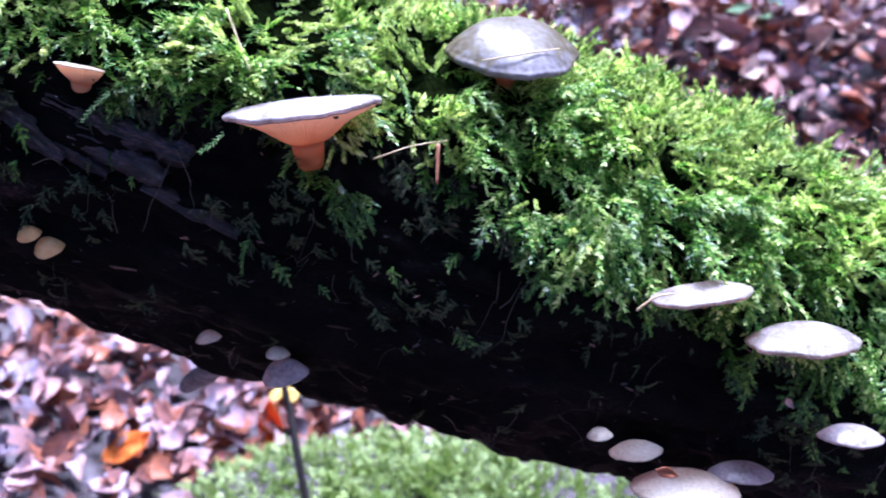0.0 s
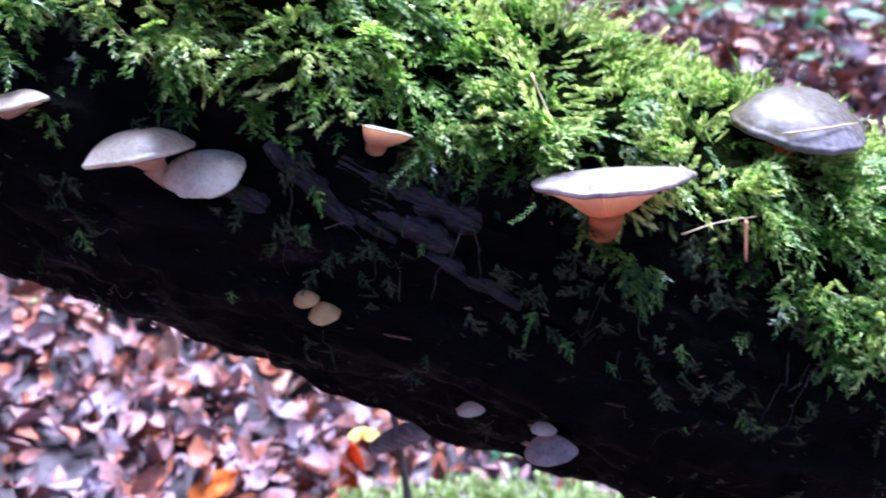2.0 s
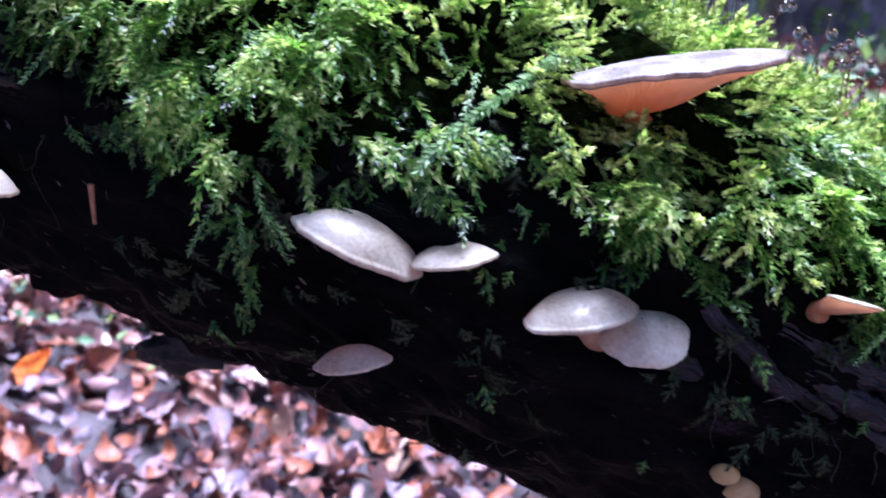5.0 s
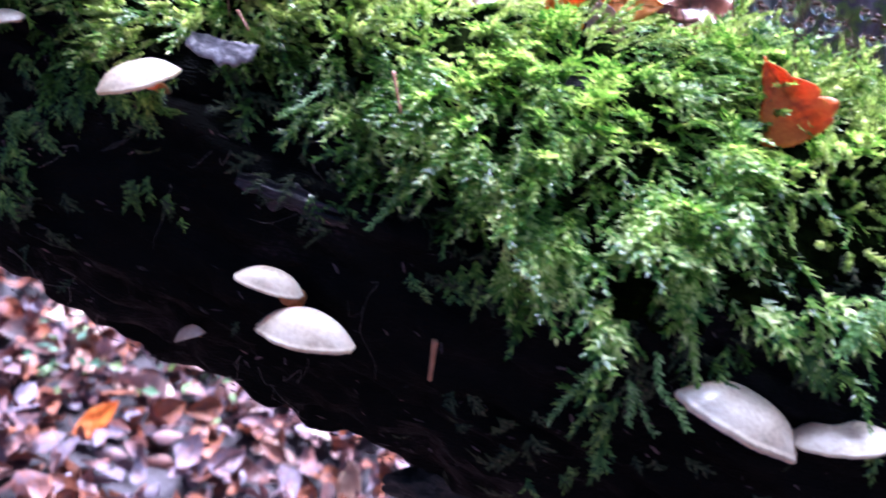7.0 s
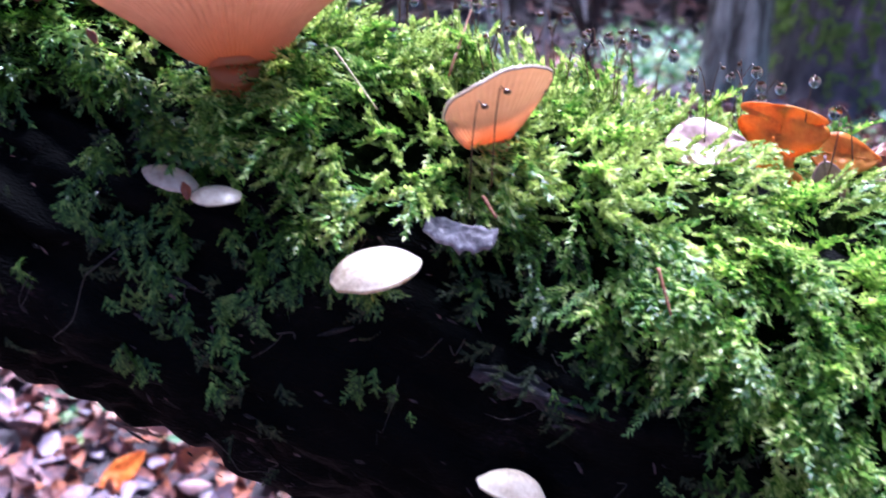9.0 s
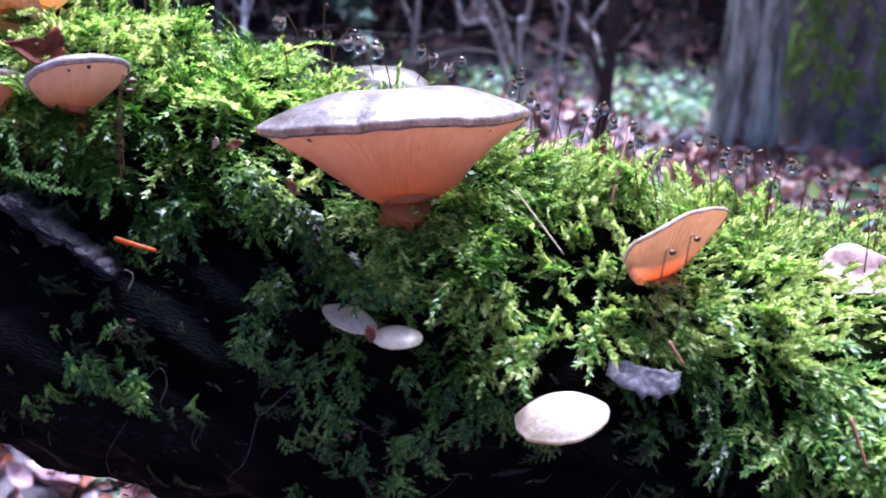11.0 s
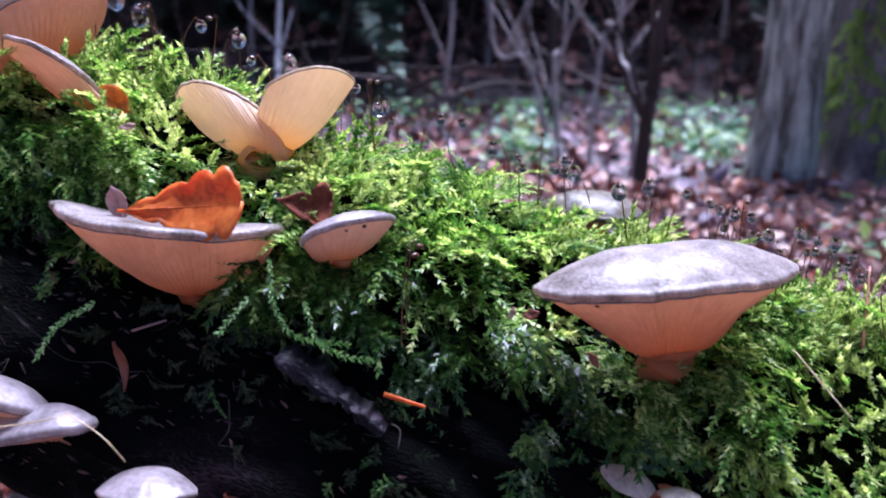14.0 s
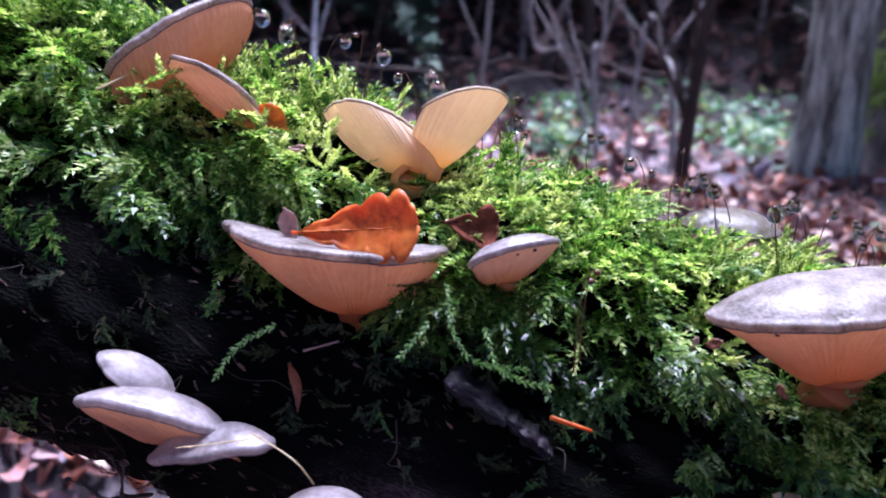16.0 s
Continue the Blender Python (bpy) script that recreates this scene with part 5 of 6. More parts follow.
def wood_scraps():
    """Splinters and crumbs of rotten wood along the grain on the bare flank."""
    vs, fs, start = [], [], 0
    f = grid_faces(5, 5, True)
    for k in range(2400):
        s, ang = (rng.uniform(-0.5, 0.42), rng.uniform(50, 178)) if k < 1700 else (rng.uniform(-0.47, -0.26), rng.uniform(62, 135))
        if ang < moss_edge(np.array([s]))[0] - 4:
            continue
        a = np.radians(ang)
        out = np.cos(a) * LOG_UP + np.sin(a) * LOG_FRONT
        cross = np.cross(out, ALONG)
        turn = rng.normal(0, 0.5)
        d = np.cos(turn) * ALONG + np.sin(turn) * cross + rng.normal(0, 0.2) * out
        big = rng.random() < 0.012
        ln = rng.uniform(0.006, 0.014) if big else rng.uniform(0.0007, 0.0026)
        wd = ln * (rng.uniform(0.06, 0.13) if big else rng.uniform(0.12, 0.4))
        u = np.linspace(-1, 1, 5)
        half = np.array([0.12, 0.9, 1.1, 0.8, 0.12]) * rng.uniform(0.7, 1.2, 5)
        q = np.arange(5) * 0.4 * np.pi
        lat = unit(np.cross(out, d))
        c = log_point(np.array([s]), np.array([ang]), 0.0015)[0]
        p = c + (u * ln / 2)[:, None, None] * d + (half * wd / 2)[:, None, None] * (np.cos(q)[None, :, None] * lat + 0.55 * np.sin(q)[None, :, None] * out)
        v = p.reshape(-1, 3) + rng.normal(0, wd * 0.13, (25, 3))
        vs.append(v)
        fs.append(f + start)
        start += len(v)
    return np.vstack(vs), np.vstack(fs)


sv, sf = wood_scraps()
tagged(part("wood_crumbs", sv, sf, SCRAP, smooth=False), "dark purple-brown splinters of rotten wood on the log", "wood crumbs", kind="stuff")
tv, tf = root_threads()
tagged(part("root_threads", tv, tf, THREAD), "fine pale dead roots clinging to the dark bark", "roots", kind="stuff")

# ---------------------------------------------------------------- moss capsules with water drops
def capsule_stalk(height, lean, drop):
    """A thin red stalk with a nodding capsule, and a clear drop hanging on it."""
    tip = np.array([lean, 0, height])
    line = bend([(0, 0, -0.003), (lean * 0.2, 0, height * 0.55), tip, tip + [0.0011, 0, -0.0004]], 5)
    v, f = tube(line, np.linspace(0.00017, 0.00011, len(line)), 5)
    stalk = tagged(part("moss_capsule_stalk", v, f, SETA), "thin red moss stalk with a nodding capsule and water drop", "moss stalk", "moss stalks on the log")
    v, f = ball(0.00055, (1.7, 1, 1), 7, 8)
    cap = part("capsule", v + line[-1] + [0.0006, 0, -0.0003], f, SETA, stalk, "brown nodding spore capsule")
    if drop:
        v, f = ball(drop, (1, 1, 1.12), 9, 10)
        part("water_drop", v + line[-1] + [0.0008, 0, -drop * 0.9], f, WATER, stalk, "clear hanging water drop")
    return stalk


STALKS = [capsule_stalk(0.0145, 0.003, 0.0014), capsule_stalk(0.012, 0.004, 0.0012), capsule_stalk(0.016, 0.001, 0.0), capsule_stalk(0.013, 0.004, 0.0015), capsule_stalk(0.010, 0.002, 0.0010), capsule_stalk(0.0135, 0.003, 0.0019), capsule_stalk(0.0115, 0.004, 0.0021)]


def stalk_places():
    out = []
    for lo, hi, count, a0, a1 in ((0.13, 0.36, 45, -40, 6), (-0.01, 0.13, 115, -30, 5), (-0.17, 0.0, 76, -34, 20), (-0.25, -0.17, 22, -30, 8), (-0.42, -0.25, 36, -24, 3)):
        for _ in range(count):
            out.append((rng.uniform(lo, hi), rng.uniform(a0, a1)))
    return out


for x, y, z in ((-0.3063, 0.1965, 0.8885), (-0.3021, 0.1965, 0.8915), (-0.4122, 0.1885, 0.9150), (-0.4112, 0.1880, 0.9170)):
    copy_thing(STALKS[2], pose(x, y, z - 0.004, 0, 0, 40))
for k, (s, ang) in enumerate(stalk_places()):
    p = log_point(np.array([s]), np.array([ang]), 0.0145)[0]
    m = pose(*p, rng.normal(0, 9), rng.normal(0, 9), rng.uniform(0, 360))
    if k < len(STALKS):
        STALKS[k].matrix_world = m
    else:
        copy_thing(STALKS[rng.integers(0, 5) if s > -0.2 else rng.integers(1, 7)], m)

# ---------------------------------------------------------------- under the log: mound, stem, leaf litter
def mossy_mound():
    n, m = 48, 40
    c = np.array([-0.06, 0.46, 0.27])
    a, b = np.meshgrid(np.linspace(0.01, np.pi * 0.62, n), np.arange(m) * 2 * np.pi / m, indexing="ij")
    v = np.stack([np.sin(a) * np.cos(b) * 0.30, np.sin(a) * np.sin(b) * 0.13, np.cos(a) * 0.15], -1).reshape(-1, 3)
    v = v * (1 + 0.18 * (fbm(v * 9 + 5, 71) - 0.5))[:, None]
    thing = tagged(new("mossy_mound"), "low mound covered in short pale green moss", "mound")
    thing.location = c
    part("earth", v, grid_faces(n, m, True)[:, ::-1], SOIL, thing)
    k = 4500
    idx = rng.integers(0, len(v), k)
    base = v[idx] + rng.normal(0, 0.004, (k, 3))
    out = v[idx] / np.array([0.09, 0.017, 0.0225])
    out /= np.linalg.norm(out, axis=1)[:, None]
    way = out * 0.8 + rng.normal(0, 0.45, (k, 3))
    lv, lf = place(FAR_FRONDS, base, way, out + [0, -0.4, 0.6], rng.uniform(0.010, 0.018, k), rng.integers(0, 3, k))
    part("moss", lv, lf, FARMOSS, thing, "short pale green moss", smooth=False)


mossy_mound()
sv, sf = tube(bend([(-0.134, 0.405, 0.40), (-0.143, 0.428, 0.46), (-0.1535, 0.452, 0.512), (-0.170, 0.47, 0.60)], 8) - np.array([-0.134, 0.405, 0.40]), np.linspace(0.0032, 0.0022, 24), 8)
dead_plant = part("dead_plant", sv, sf, TWIG)
dead_plant.location = (-0.134, 0.405, 0.40)
tagged(dead_plant, "thin black dead plant standing below the log", "dead plant")


def litter_leaf(seed, nu=5, nv=3):
    r = np.random.default_rng(seed)
    v, f = leaf_blade(1.0, 0.34 + 0.30 * r.random(), 0, r.uniform(-0.6, 1.0), r.uniform(-0.7, 1.0), nu=nu, nv=nv, seed=seed, point=1.1)
    return v, f


LEAVES = [litter_leaf(k) for k in range(10)]


def leaf_litter(count, x0, x1, y0, y1, size0, size1, lift, hole=0.0):
    x, y = rng.uniform(x0, x1, count), rng.uniform(y0, y1, count)
    q = np.stack([x, y, 0 * x], 1)
    wide = min(0.5, 0.3 * (x1 - x0))
    inside = np.minimum.reduce([x - x0, x1 - x, 3 * (y - y0), 1.2 * (y1 - y), 0 * x + 2 * wide]) / wide + 1.2 * (fbm(q * 1.7, 407) - 0.5)
    keep = rng.random(count) < np.clip(0.6 + 1.8 * (fbm(q * 5, 401) - 0.25), 0.75, 1) * np.clip(inside, 0, 1)
    keep &= (np.abs(x) > hole) | (y < 0.1)
    x, y = x[keep], y[keep]
    n = len(x)
    z = ground_z(x, y) + rng.uniform(0.002, lift, n)
    way = np.stack([rng.normal(0, 1, n), rng.normal(0, 1, n), rng.normal(0, 0.6, n)], 1)
    face = np.stack([rng.normal(0, 0.7, n), rng.normal(-0.2, 0.7, n), np.ones(n)], 1)
    return place(LEAVES, np.stack([x, y, z], 1), way, face, rng.uniform(size0, size1, n), rng.integers(0, 10, n))


lv, lf = leaf_litter(42000, -1.6, 1.6, -0.02, 2.05, 0.017, 0.042, 0.030)
tagged(part("leaf_litter", lv, lf, LITTER), "wet fallen beech leaves, pinkish brown and orange", "leaf litter", kind="stuff")
lv, lf = leaf_litter(6400, -1.4, 2.1, 0.62, 2.5, 0.030, 0.060, 0.034)
tagged(part("bank_leaves", lv, lf, BANK), "paler tan, pink and orange leaves on the bank, with light added in the colour", "leaf litter", kind="stuff")
lv, lf = leaf_litter(7500, -4.5, 4.5, 1.0, 4.7, 0.05, 0.09, 0.03)
tagged(part("far_leaf_litter", lv, lf, LITTER), "brown fallen leaves farther off on the forest floor", "leaf litter", kind="stuff")
lv, lf = leaf_litter(5000, -5, 5, 4.4, 8.5, 0.09, 0.17, 0.05)
tagged(part("slope_leaf_litter", lv, lf, SLOPE), "brown fallen leaves on the slope, darkened in colour for shade", "leaf litter", kind="stuff")
lv, lf = leaf_litter(5000, -5.5, 5.5, -5.0, 1.3, 0.07, 0.14, 0.03, 1.5)
tagged(part("near_leaf_litter", lv, lf, LITTER), "brown fallen leaves on the forest floor", "leaf litter", kind="stuff")


def ground_leaf(name, label, x, y, along, face, length, width, material, seed):
    z = float(ground_z(np.array([x]), np.array([y]))[0]) + 0.024
    return loose_leaf(name, label, (x, y, z), along, face, length, width, material, curl=0.15, fold=0.2, seed=seed)


ground_leaf("beech_leaf", "single tan oval leaf standing out on the litter", -0.433, 0.669, (0.1, 0.4, 1), (-0.2, -0.9, 0.5), 0.045, 0.026, TAN_LEAF, 21)
ground_leaf("beech_leaf", "bright yellow leaf on the litter", -0.235, 0.640, (0.9, 0.3, 0.1), (0, -0.5, 0.8), 0.032, 0.022, YELLOW_LEAF, 22)
ground_leaf("oak_leaf", "orange leaf on the litter", -0.330, 0.520, (0.8, 0.4, 0.3), (0, -0.6, 0.8), 0.045, 0.024, OAK, 23)
ground_leaf("oak_leaf", "orange leaf on the litter", -0.640, 0.600, (0.5, 0.6, 0.4), (0, -0.7, 0.7), 0.045, 0.024, OAK, 24)
ground_leaf("oak_leaf", "rust-brown leaf leaning below the log", -0.235, 0.600, (0.1, 0.2, 1), (-0.2, -0.9, 0.3), 0.050, 0.026, OAK, 25)

# ---------------------------------------------------------------- the wood around
def trunk_mesh(line, radii, sides, lumps, seed):
    v, f = tube(line, radii, sides)
    c = np.repeat(np.vstack([line[:1], line, line[-1:]]), sides, 0)
    return c + (v - c) * (1 + lumps * (fbm(v * [9, 9, 2.5], seed) - 0.5))[:, None], f


def forest_tree(label, c, radii, bark, seed, moss=0):
    """A grown tree: ridged trunk with a flared foot, moss on its side, limbs and crown high up."""
    thing = tagged(new("forest_tree"), label, "tree")
    thing.location = c
    h = np.array([-0.15, 0.0, 0.1, 0.22, 0.4, 0.8, 1.5, 2.5, 4, 6, 8])
    r = np.array(radii)
    hh = np.linspace(-0.15, 8, 140)
    line = np.stack([0.01 * np.sin(hh + seed), 0 * hh, hh], 1)
    v, f = tube(line, np.interp(hh, h, r), 72)
    ang = np.arctan2(v[:, 1], v[:, 0])
    ridges = np.abs(fbm(np.stack([np.cos(ang) * 7, np.sin(ang) * 7, v[:, 2] * 2.0], 1), seed) - 0.5) * 2
    flare = lambda z, a: np.clip(1 - (z + 0.15) / 0.6, 0, 1) * 0.15 * np.cos(a * 4 + 0.6 + seed)
    v[:, :2] *= (1 + 0.17 * (0.35 - ridges) + flare(v[:, 2], ang))[:, None]
    part("trunk", v, f, bark, thing)
    if moss:
        z = rng.uniform(-0.1, 2.2, moss)
        a = rng.uniform(-2.9, 0.3, moss)
        ok = fbm(np.stack([np.cos(a), np.sin(a), z * 1.6], 1) * 3, seed + 5) > 0.45
        z, a = z[ok], a[ok]
        rr = np.interp(z, h, r) * (1.02 + flare(z, a))
        base = np.stack([np.cos(a) * rr, np.sin(a) * rr, z], 1)
        out = np.stack([np.cos(a), np.sin(a), 0 * a], 1)
        lv, lf = place(FAR_FRONDS, base, out * 0.5 + [0, 0, -0.8] + rng.normal(0, 0.4, (len(z), 3)), out + [0, 0, 0.5], rng.uniform(0.03, 0.06, len(z)), rng.integers(0, 3, len(z)))
        part("moss", lv, lf, TRUNK_MOSS, thing, "dark green moss on the bark", smooth=False)
    crown_of(thing, 5.0, 8.2, 1.9, 260, seed + 9)
    return thing


OLD_BARK = surface("purple_grey_bark", [(0.34, (0.06, 0.05, 0.055)), (0.52, (0.20, 0.165, 0.18)), (0.66, (0.40, 0.35, 0.38))], scale=12, fine=80, rough=0.8, bump=0.9, relief=0.012, stretch=(1, 1, 0.3))
TRUNK_MOSS = surface("trunk_moss", [(0.25, (0.13, 0.22, 0.04)), (0.6, (0.38, 0.52, 0.11)), (0.8, (0.58, 0.66, 0.27))], scale=6, fine=60, rough=0.7, bump=0, vary="island", glow=0.3, glow_tint=(1.2, 1.4, 0.6))


def crown_of(thing, z0, z1, reach, clumps, seed):
    """Limbs and thin autumn leaf clumps high above."""
    r = np.random.default_rng(seed)
    o, w, n = [], [], []
    for k in range(7):
        a, up = k * 2.4, z0 + (z1 - z0) * k / 8
        end = np.array([np.cos(a) * reach, np.sin(a) * reach, up + 0.9])
        line = bend([(0, 0, up - 0.5), end * [0.5, 0.5, 1] - [0, 0, 0.3], end], 6)
        v, f = tube(line, np.linspace(0.06, 0.012, len(line)), 6)
        part("limb", v, f, TRUNK, thing)
        for q in range(clumps // 7):
            c = line[r.integers(4, len(line))] + r.normal(0, 0.25, 3)
            m = 14
            o.append(c + r.normal(0, 0.1, (m, 3)))
            w.append(r.normal(0, 1, (m, 3)))
            n.append(r.normal(0, 1, (m, 3)))
    o, w, n = np.vstack(o), np.vstack(w), np.vstack(n)
    w /= np.linalg.norm(w, axis=1)[:, None]
    n /= np.linalg.norm(n, axis=1)[:, None]
    lv, lf = leaflets(o, w, n, np.full(len(o), 0.08), np.full(len(o), 0.045))
    part("crown", lv, lf, BUSH, thing, smooth=False)


forest_tree("grey tree trunk with smooth pale bark and flared foot", (0.190, 2.68, 0.54), [0.112, 0.102, 0.095, 0.090, 0.086, 0.084, 0.082, 0.079, 0.07, 0.06, 0.045], TRUNK, 501)
forest_tree("thick dark tree trunk covered in green moss", (0.66, 3.02, 0.52), [0.56, 0.48, 0.42, 0.39, 0.37, 0.36, 0.35, 0.33, 0.3, 0.25, 0.17], OLD_BARK, 541, moss=4800)


def slim_tree(label, points, radius, material, seed, twigs=6):
    pts = np.array(points, dtype=float)
    base = pts[0].copy()
    base[2] = float(ground_z(base[:1], base[1:2])[0]) - 0.03
    pts = np.vstack([base, pts])
    r = np.random.default_rng(seed)
    last = pts[-1]
    pts = np.vstack([pts, last + [r.normal(0, 0.15), r.normal(0, 0.15), 1.6], last + [r.normal(0, 0.3), r.normal(0, 0.3), 3.4]])
    thing = tagged(new("young_tree"), label, "tree", "young trees in the wood")
    thing.location = base
    line = bend(pts - base, 10)
    v, f = trunk_mesh(line, 0.75 * np.linspace(radius, radius * 0.3, len(line)), 10, 0.25, seed)
    part("trunk", v, f, material, thing)
    o = []
    for k in range(twigs):
        j = r.integers(len(line) // 3, len(line) - 2)
        a = r.uniform(0, 6.3)
        ln = r.uniform(0.2, 0.5)
        end = line[j] + [np.cos(a) * ln, np.sin(a) * ln * 0.7, ln * 1.6]
        bl = bend([line[j], (line[j] + end) / 2 + r.normal(0, 0.04, 3), end], 5)
        v, f = tube(bl, np.linspace(radius * 0.22, radius * 0.05, len(bl)), 5)
        part("branch", v, f, material, thing)
        if end[2] > 1.2:
            o.append(end + r.normal(0, 0.14, (26, 3)))
    if o:
        o = np.vstack(o)
        w, n = r.normal(0, 1, o.shape), r.normal(0, 1, o.shape)
        w /= np.linalg.norm(w, axis=1)[:, None]
        n /= np.linalg.norm(n, axis=1)[:, None]
        lv, lf = leaflets(o, w, n, np.full(len(o), 0.05), np.full(len(o), 0.03))
        part("crown", lv, lf, BUSH, thing, smooth=False)
    return thing


slim_tree("thin dark upright young tree trunk", [(-0.262, 2.145, 0.62), (-0.256, 2.145, 0.80), (-0.238, 2.145, 1.03)], 0.031, DARK_BARK, 601)
slim_tree("slim grey sapling forking above the ground", [(-0.49, 2.63, 0.56), (-0.58, 2.70, 0.84), (-0.62, 2.70, 0.91), (-0.73, 2.73, 1.09)], 0.015, SAPLING, 602)
slim_tree("slim grey sapling beside a forked one", [(-0.48, 2.64, 0.56), (-0.52, 2.72, 0.90), (-0.50, 2.78, 1.10)], 0.014, SAPLING, 603)
slim_tree("slim grey sapling with a bend", [(-0.39, 2.65, 0.54), (-0.39, 2.71, 0.76), (-0.37, 2.78, 1.00), (-0.33, 2.8, 1.2)], 0.013, SAPLING, 604)
slim_tree("slim pale grey sapling", [(-0.25, 2.68, 0.56), (-0.28, 2.75, 0.85), (-0.32, 2.81, 1.11)], 0.018, SAPLING, 605)
slim_tree("thin white birch stem among dark spruces", [(-1.74, 3.50, 0.74), (-1.76, 3.59, 1.11)], 0.019, BIRCH, 606)
slim_tree("slim grey sapling in the shade", [(-0.98, 3.3, 0.70), (-0.95, 3.3, 1.2)], 0.017, SAPLING, 607)
slim_tree("thin dark sapling in the shade", [(-1.25, 3.9, 0.70), (-1.05, 3.9, 1.3)], 0.015, DARK_BARK, 608)
for k in range(16):
    x, y = -3.4 + 0.42 * k + rng.normal(0, 0.15), rng.uniform(3.6, 5.6)
    slim_tree("slender dark tree trunk deeper in the wood", [(x, y, 0.9 + 0.4 * max(y - 4.2, 0)), (x + rng.normal(0, 0.12), y, 1.9)], rng.uniform(0.018, 0.05), DARK_BARK if k % 3 else SAPLING, 620 + k, 5)


def spruce(seed, height):
    """A dark spruce: trunk and drooping boughs set with needle twigs."""
    r = np.random.default_rng(seed)
    thing = tagged(new("spruce_tree"), "dark green spruce with low drooping boughs, added where out of view", "tree", "spruces around the clearing")
    line = np.stack([np.zeros(12), np.zeros(12), np.linspace(-0.3, height, 12)], 1)
    v, f = tube(line, np.linspace(0.11, 0.015, 12), 10)
    part("trunk", v, f, DARK_BARK, thing)
    o, w, n, ln = [], [], [], []
    for k in range(int(height * 9)):
        z = 0.15 + (height - 0.3) * k / (height * 9)
        a = k * 2.399 + r.normal(0, 0.2)
        reach = (1 - z / height) * 1.35 + 0.12
        reach *= r.uniform(0.75, 1.15)
        d = np.array([np.cos(a), np.sin(a), 0])
        lat = np.array([-d[1], d[0], 0])
        for j in range(int(10 + reach * 22)):
            u = (j + 1) / int(10 + reach * 22)
            p = d * reach * u + np.array([0, 0, z + 0.10 * reach * u - 0.42 * reach * u * u])
            for sgn in (-1, 1):
                o.append(p)
                w.append(unit(0.7 * d + sgn * 0.8 * lat + r.normal(0, 0.15, 3) + [0, 0, -0.35]))
                n.append(unit(np.array([0, 0, 1.0]) + r.normal(0, 0.3, 3)))
                ln.append(0.06 + 0.16 * reach * (1 - u) * r.uniform(0.6, 1.2))
    ln = np.array(ln)
    lv, lf = leaflets(np.array(o), np.array(w), np.array(n), ln, 0.065 + 0.18 * ln)
    part("crown", lv, lf, SPRUCE, thing, smooth=False)
    return thing


SPRUCES = [spruce(701, 5.0), spruce(702, 6.0)]
# negative y: unseen spruces behind the camera, added to hold back front skylight
ring = [(-3.2, 5.0), (-2.2, 5.6), (-1.3, 6.0), (-0.5, 5.7), (0.3, 6.3), (1.2, 5.8), (2.1, 5.4), (3.2, 5.0), (-2.7, 7.2), (-0.9, 7.4), (0.9, 7.6), (2.6, 7.2), (-2.7, 4.7), (-1.75, 4.9), (1.6, 4.6), (-1.8, 6.6), (-0.2, 6.8), (-3.6, 6.2), (1.8, 6.6), (3.6, 6.4),
        (-4.0, 3.6), (4.1, 3.4), (-4.4, 1.8), (4.3, 1.4), (-7.6, -1.6), (7.4, -1.8), (-7.0, -6.4), (-3.4, -9.0), (0.4, -9.6), (4.2, -8.8), (7.2, -6.0)]
for k, (x, y) in enumerate(ring):
    m = pose(x, y, float(ground_z(np.array([x]), np.array([y]))[0]), 0, 0, k * 67.0)
    if k < 2:
        SPRUCES[k].matrix_world = m
    else:
        copy_thing(SPRUCES[k % 2], m)


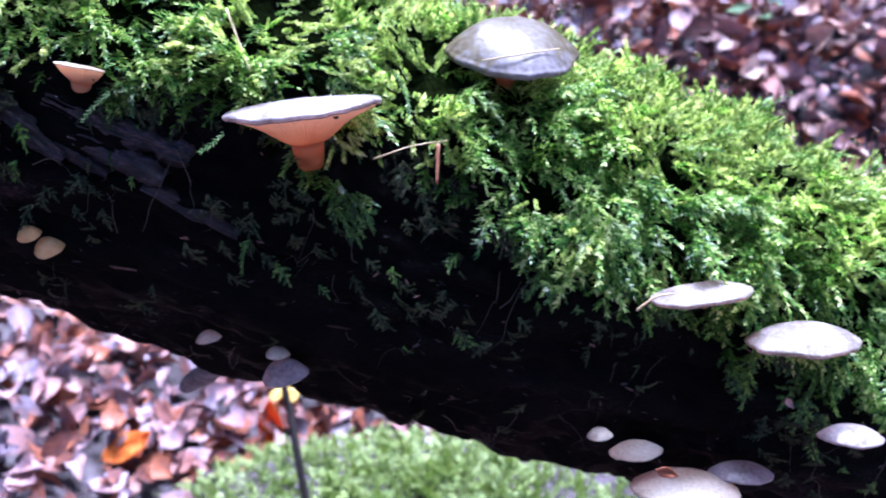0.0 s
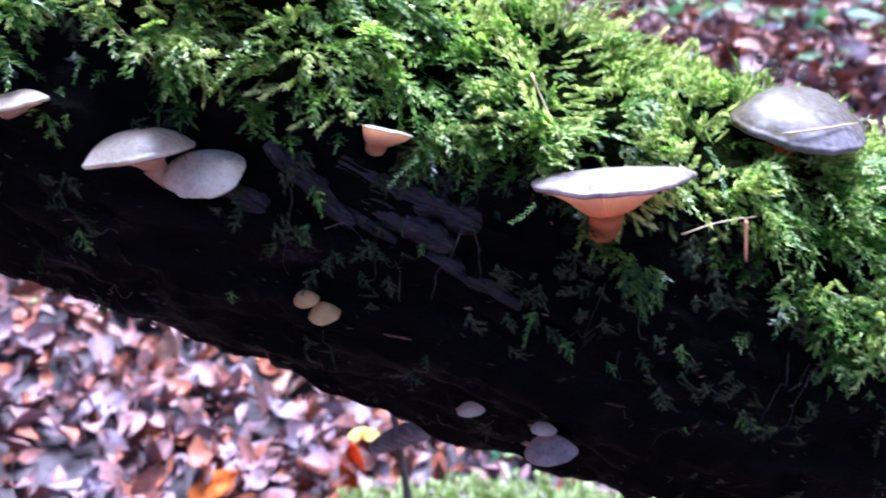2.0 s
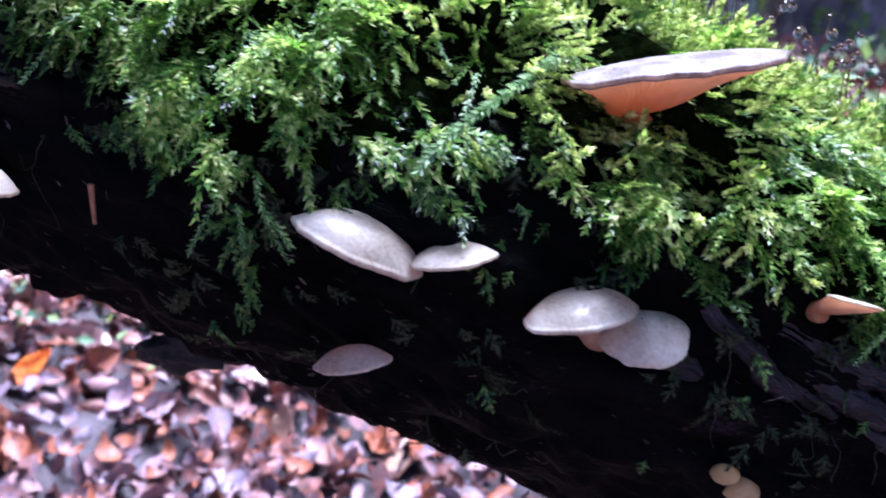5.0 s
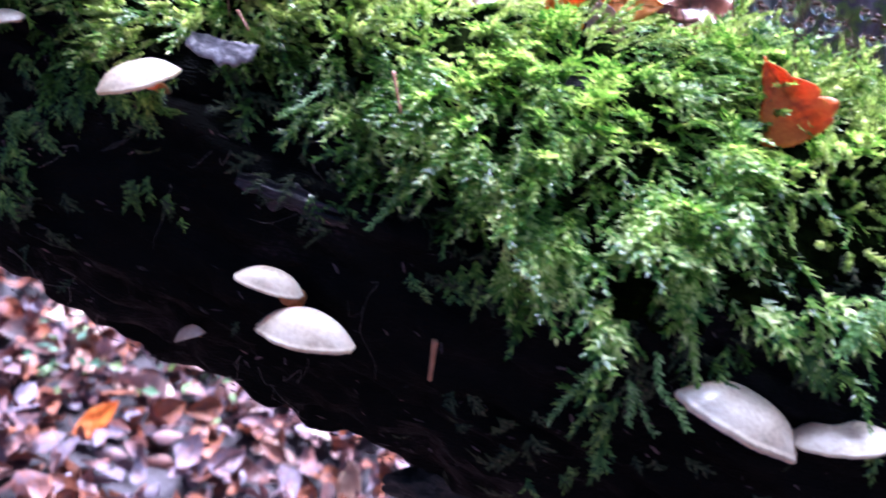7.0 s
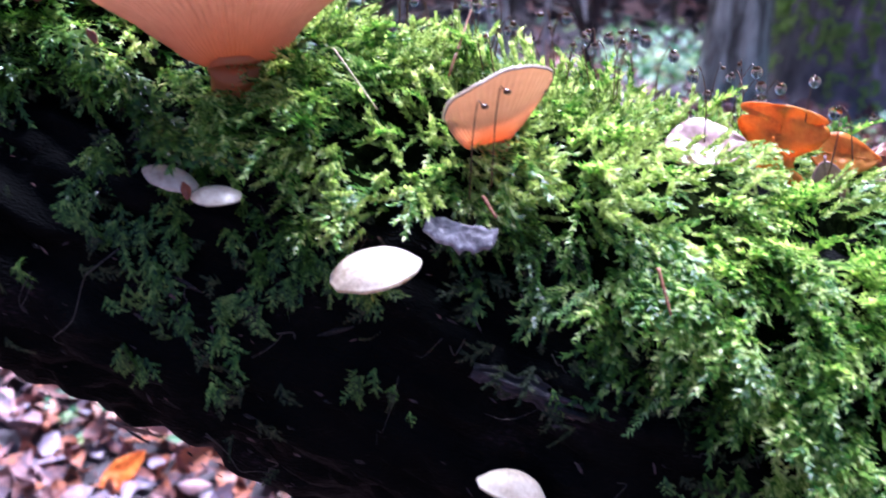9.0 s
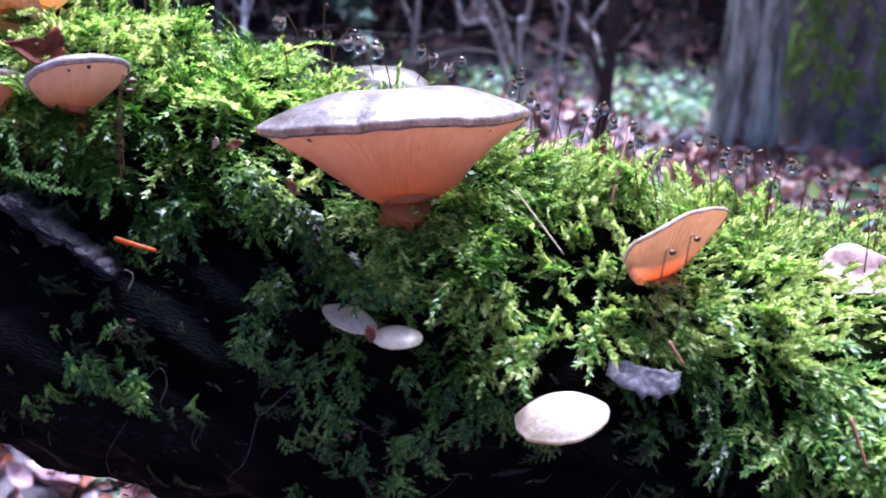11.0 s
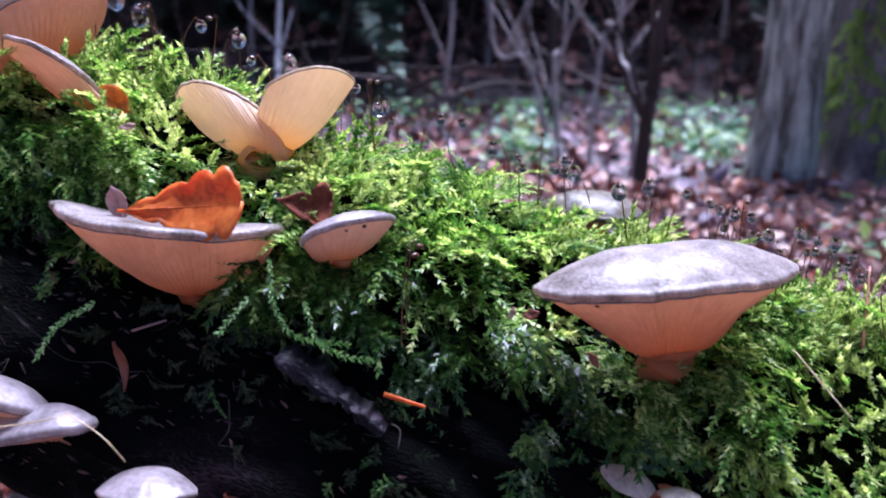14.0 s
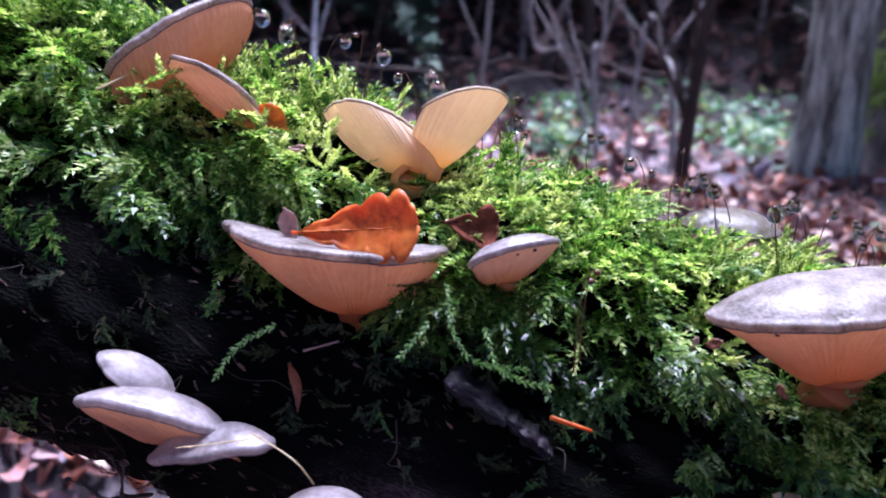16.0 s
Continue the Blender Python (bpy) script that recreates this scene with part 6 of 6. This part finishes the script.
def undergrowth(name, label, spots, count, size, seed):
    r = np.random.default_rng(seed)
    o = []
    for x, y, spread, high in spots:
        p = np.stack([r.normal(x, spread, count), r.normal(y, spread, count), np.zeros(count)], 1)
        p[:, 2] = ground_z(p[:, 0], p[:, 1]) + 0.02 + high * r.random(count) ** 1.3
        o.append(p)
    o = np.vstack(o)
    w = r.normal(0, 1, o.shape) * [1, 1, 0.4]
    n = r.normal(0, 0.4, o.shape) + [0, -0.3, 1]
    w /= np.linalg.norm(w, axis=1)[:, None]
    n /= np.linalg.norm(n, axis=1)[:, None]
    ln = r.uniform(0.6, 1.2, len(o)) * size
    lv, lf = leaflets(o, w, n, ln, ln * 0.6)
    return tagged(part(name, lv, lf, BUSH, smooth=False), label, "undergrowth", kind="stuff")


undergrowth("bramble_leaves", "low green bramble leaves on the forest floor", [(0.36, 1.42, 0.09, 0.06), (0.20, 1.55, 0.09, 0.07), (0.58, 1.45, 0.10, 0.06), (0.42, 1.8, 0.14, 0.08), (0.80, 1.6, 0.13, 0.07)], 40, 0.044, 801)
undergrowth("green_shrub", "pale green low shrub leaves between trunks", [(0.0, 2.85, 0.09, 0.12), (0.02, 3.2, 0.12, 0.16), (-0.08, 3.5, 0.14, 0.18), (-0.62, 3.0, 0.06, 0.18), (-0.60, 2.5, 0.05, 0.10), (0.05, 3.8, 0.2, 0.2), (-1.2, 3.5, 0.3, 0.12)], 130, 0.045, 802)
undergrowth("ditch_weeds", "small green weeds in the leaf litter", [(-0.70, 0.66, 0.03, 0.03), (-0.60, 0.72, 0.03, 0.03), (-0.10, 0.70, 0.03, 0.03)], 26, 0.016, 803)


def brushwood():
    r = np.random.default_rng(811)
    vs, fs, start = [], [], 0
    for k in range(80):
        x, y = r.uniform(-3.2, 1.6), r.uniform(3.2, 5.4)
        z = float(ground_z(np.array([x]), np.array([y]))[0]) + r.uniform(0.0, 0.45)
        d = np.array([r.normal(0, 1), r.normal(0, 0.5), r.normal(0, 0.5)])
        d = unit(d) * r.uniform(0.25, 0.8)
        p = np.array([x, y, z])
        line = bend([p - d, p + r.normal(0, 0.06, 3), p + d], 5)
        v, f = tube(line, np.linspace(0.009, 0.003, len(line)) * r.uniform(0.5, 1.3), 5)
        vs.append(v)
        fs.append(f + start)
        start += len(v)
    return np.vstack(vs), np.vstack(fs)


bv, bf = brushwood()
tagged(part("brushwood", bv, bf, DARK_BARK), "tangle of dead dark brushwood twigs in the shade", "brushwood", kind="stuff")
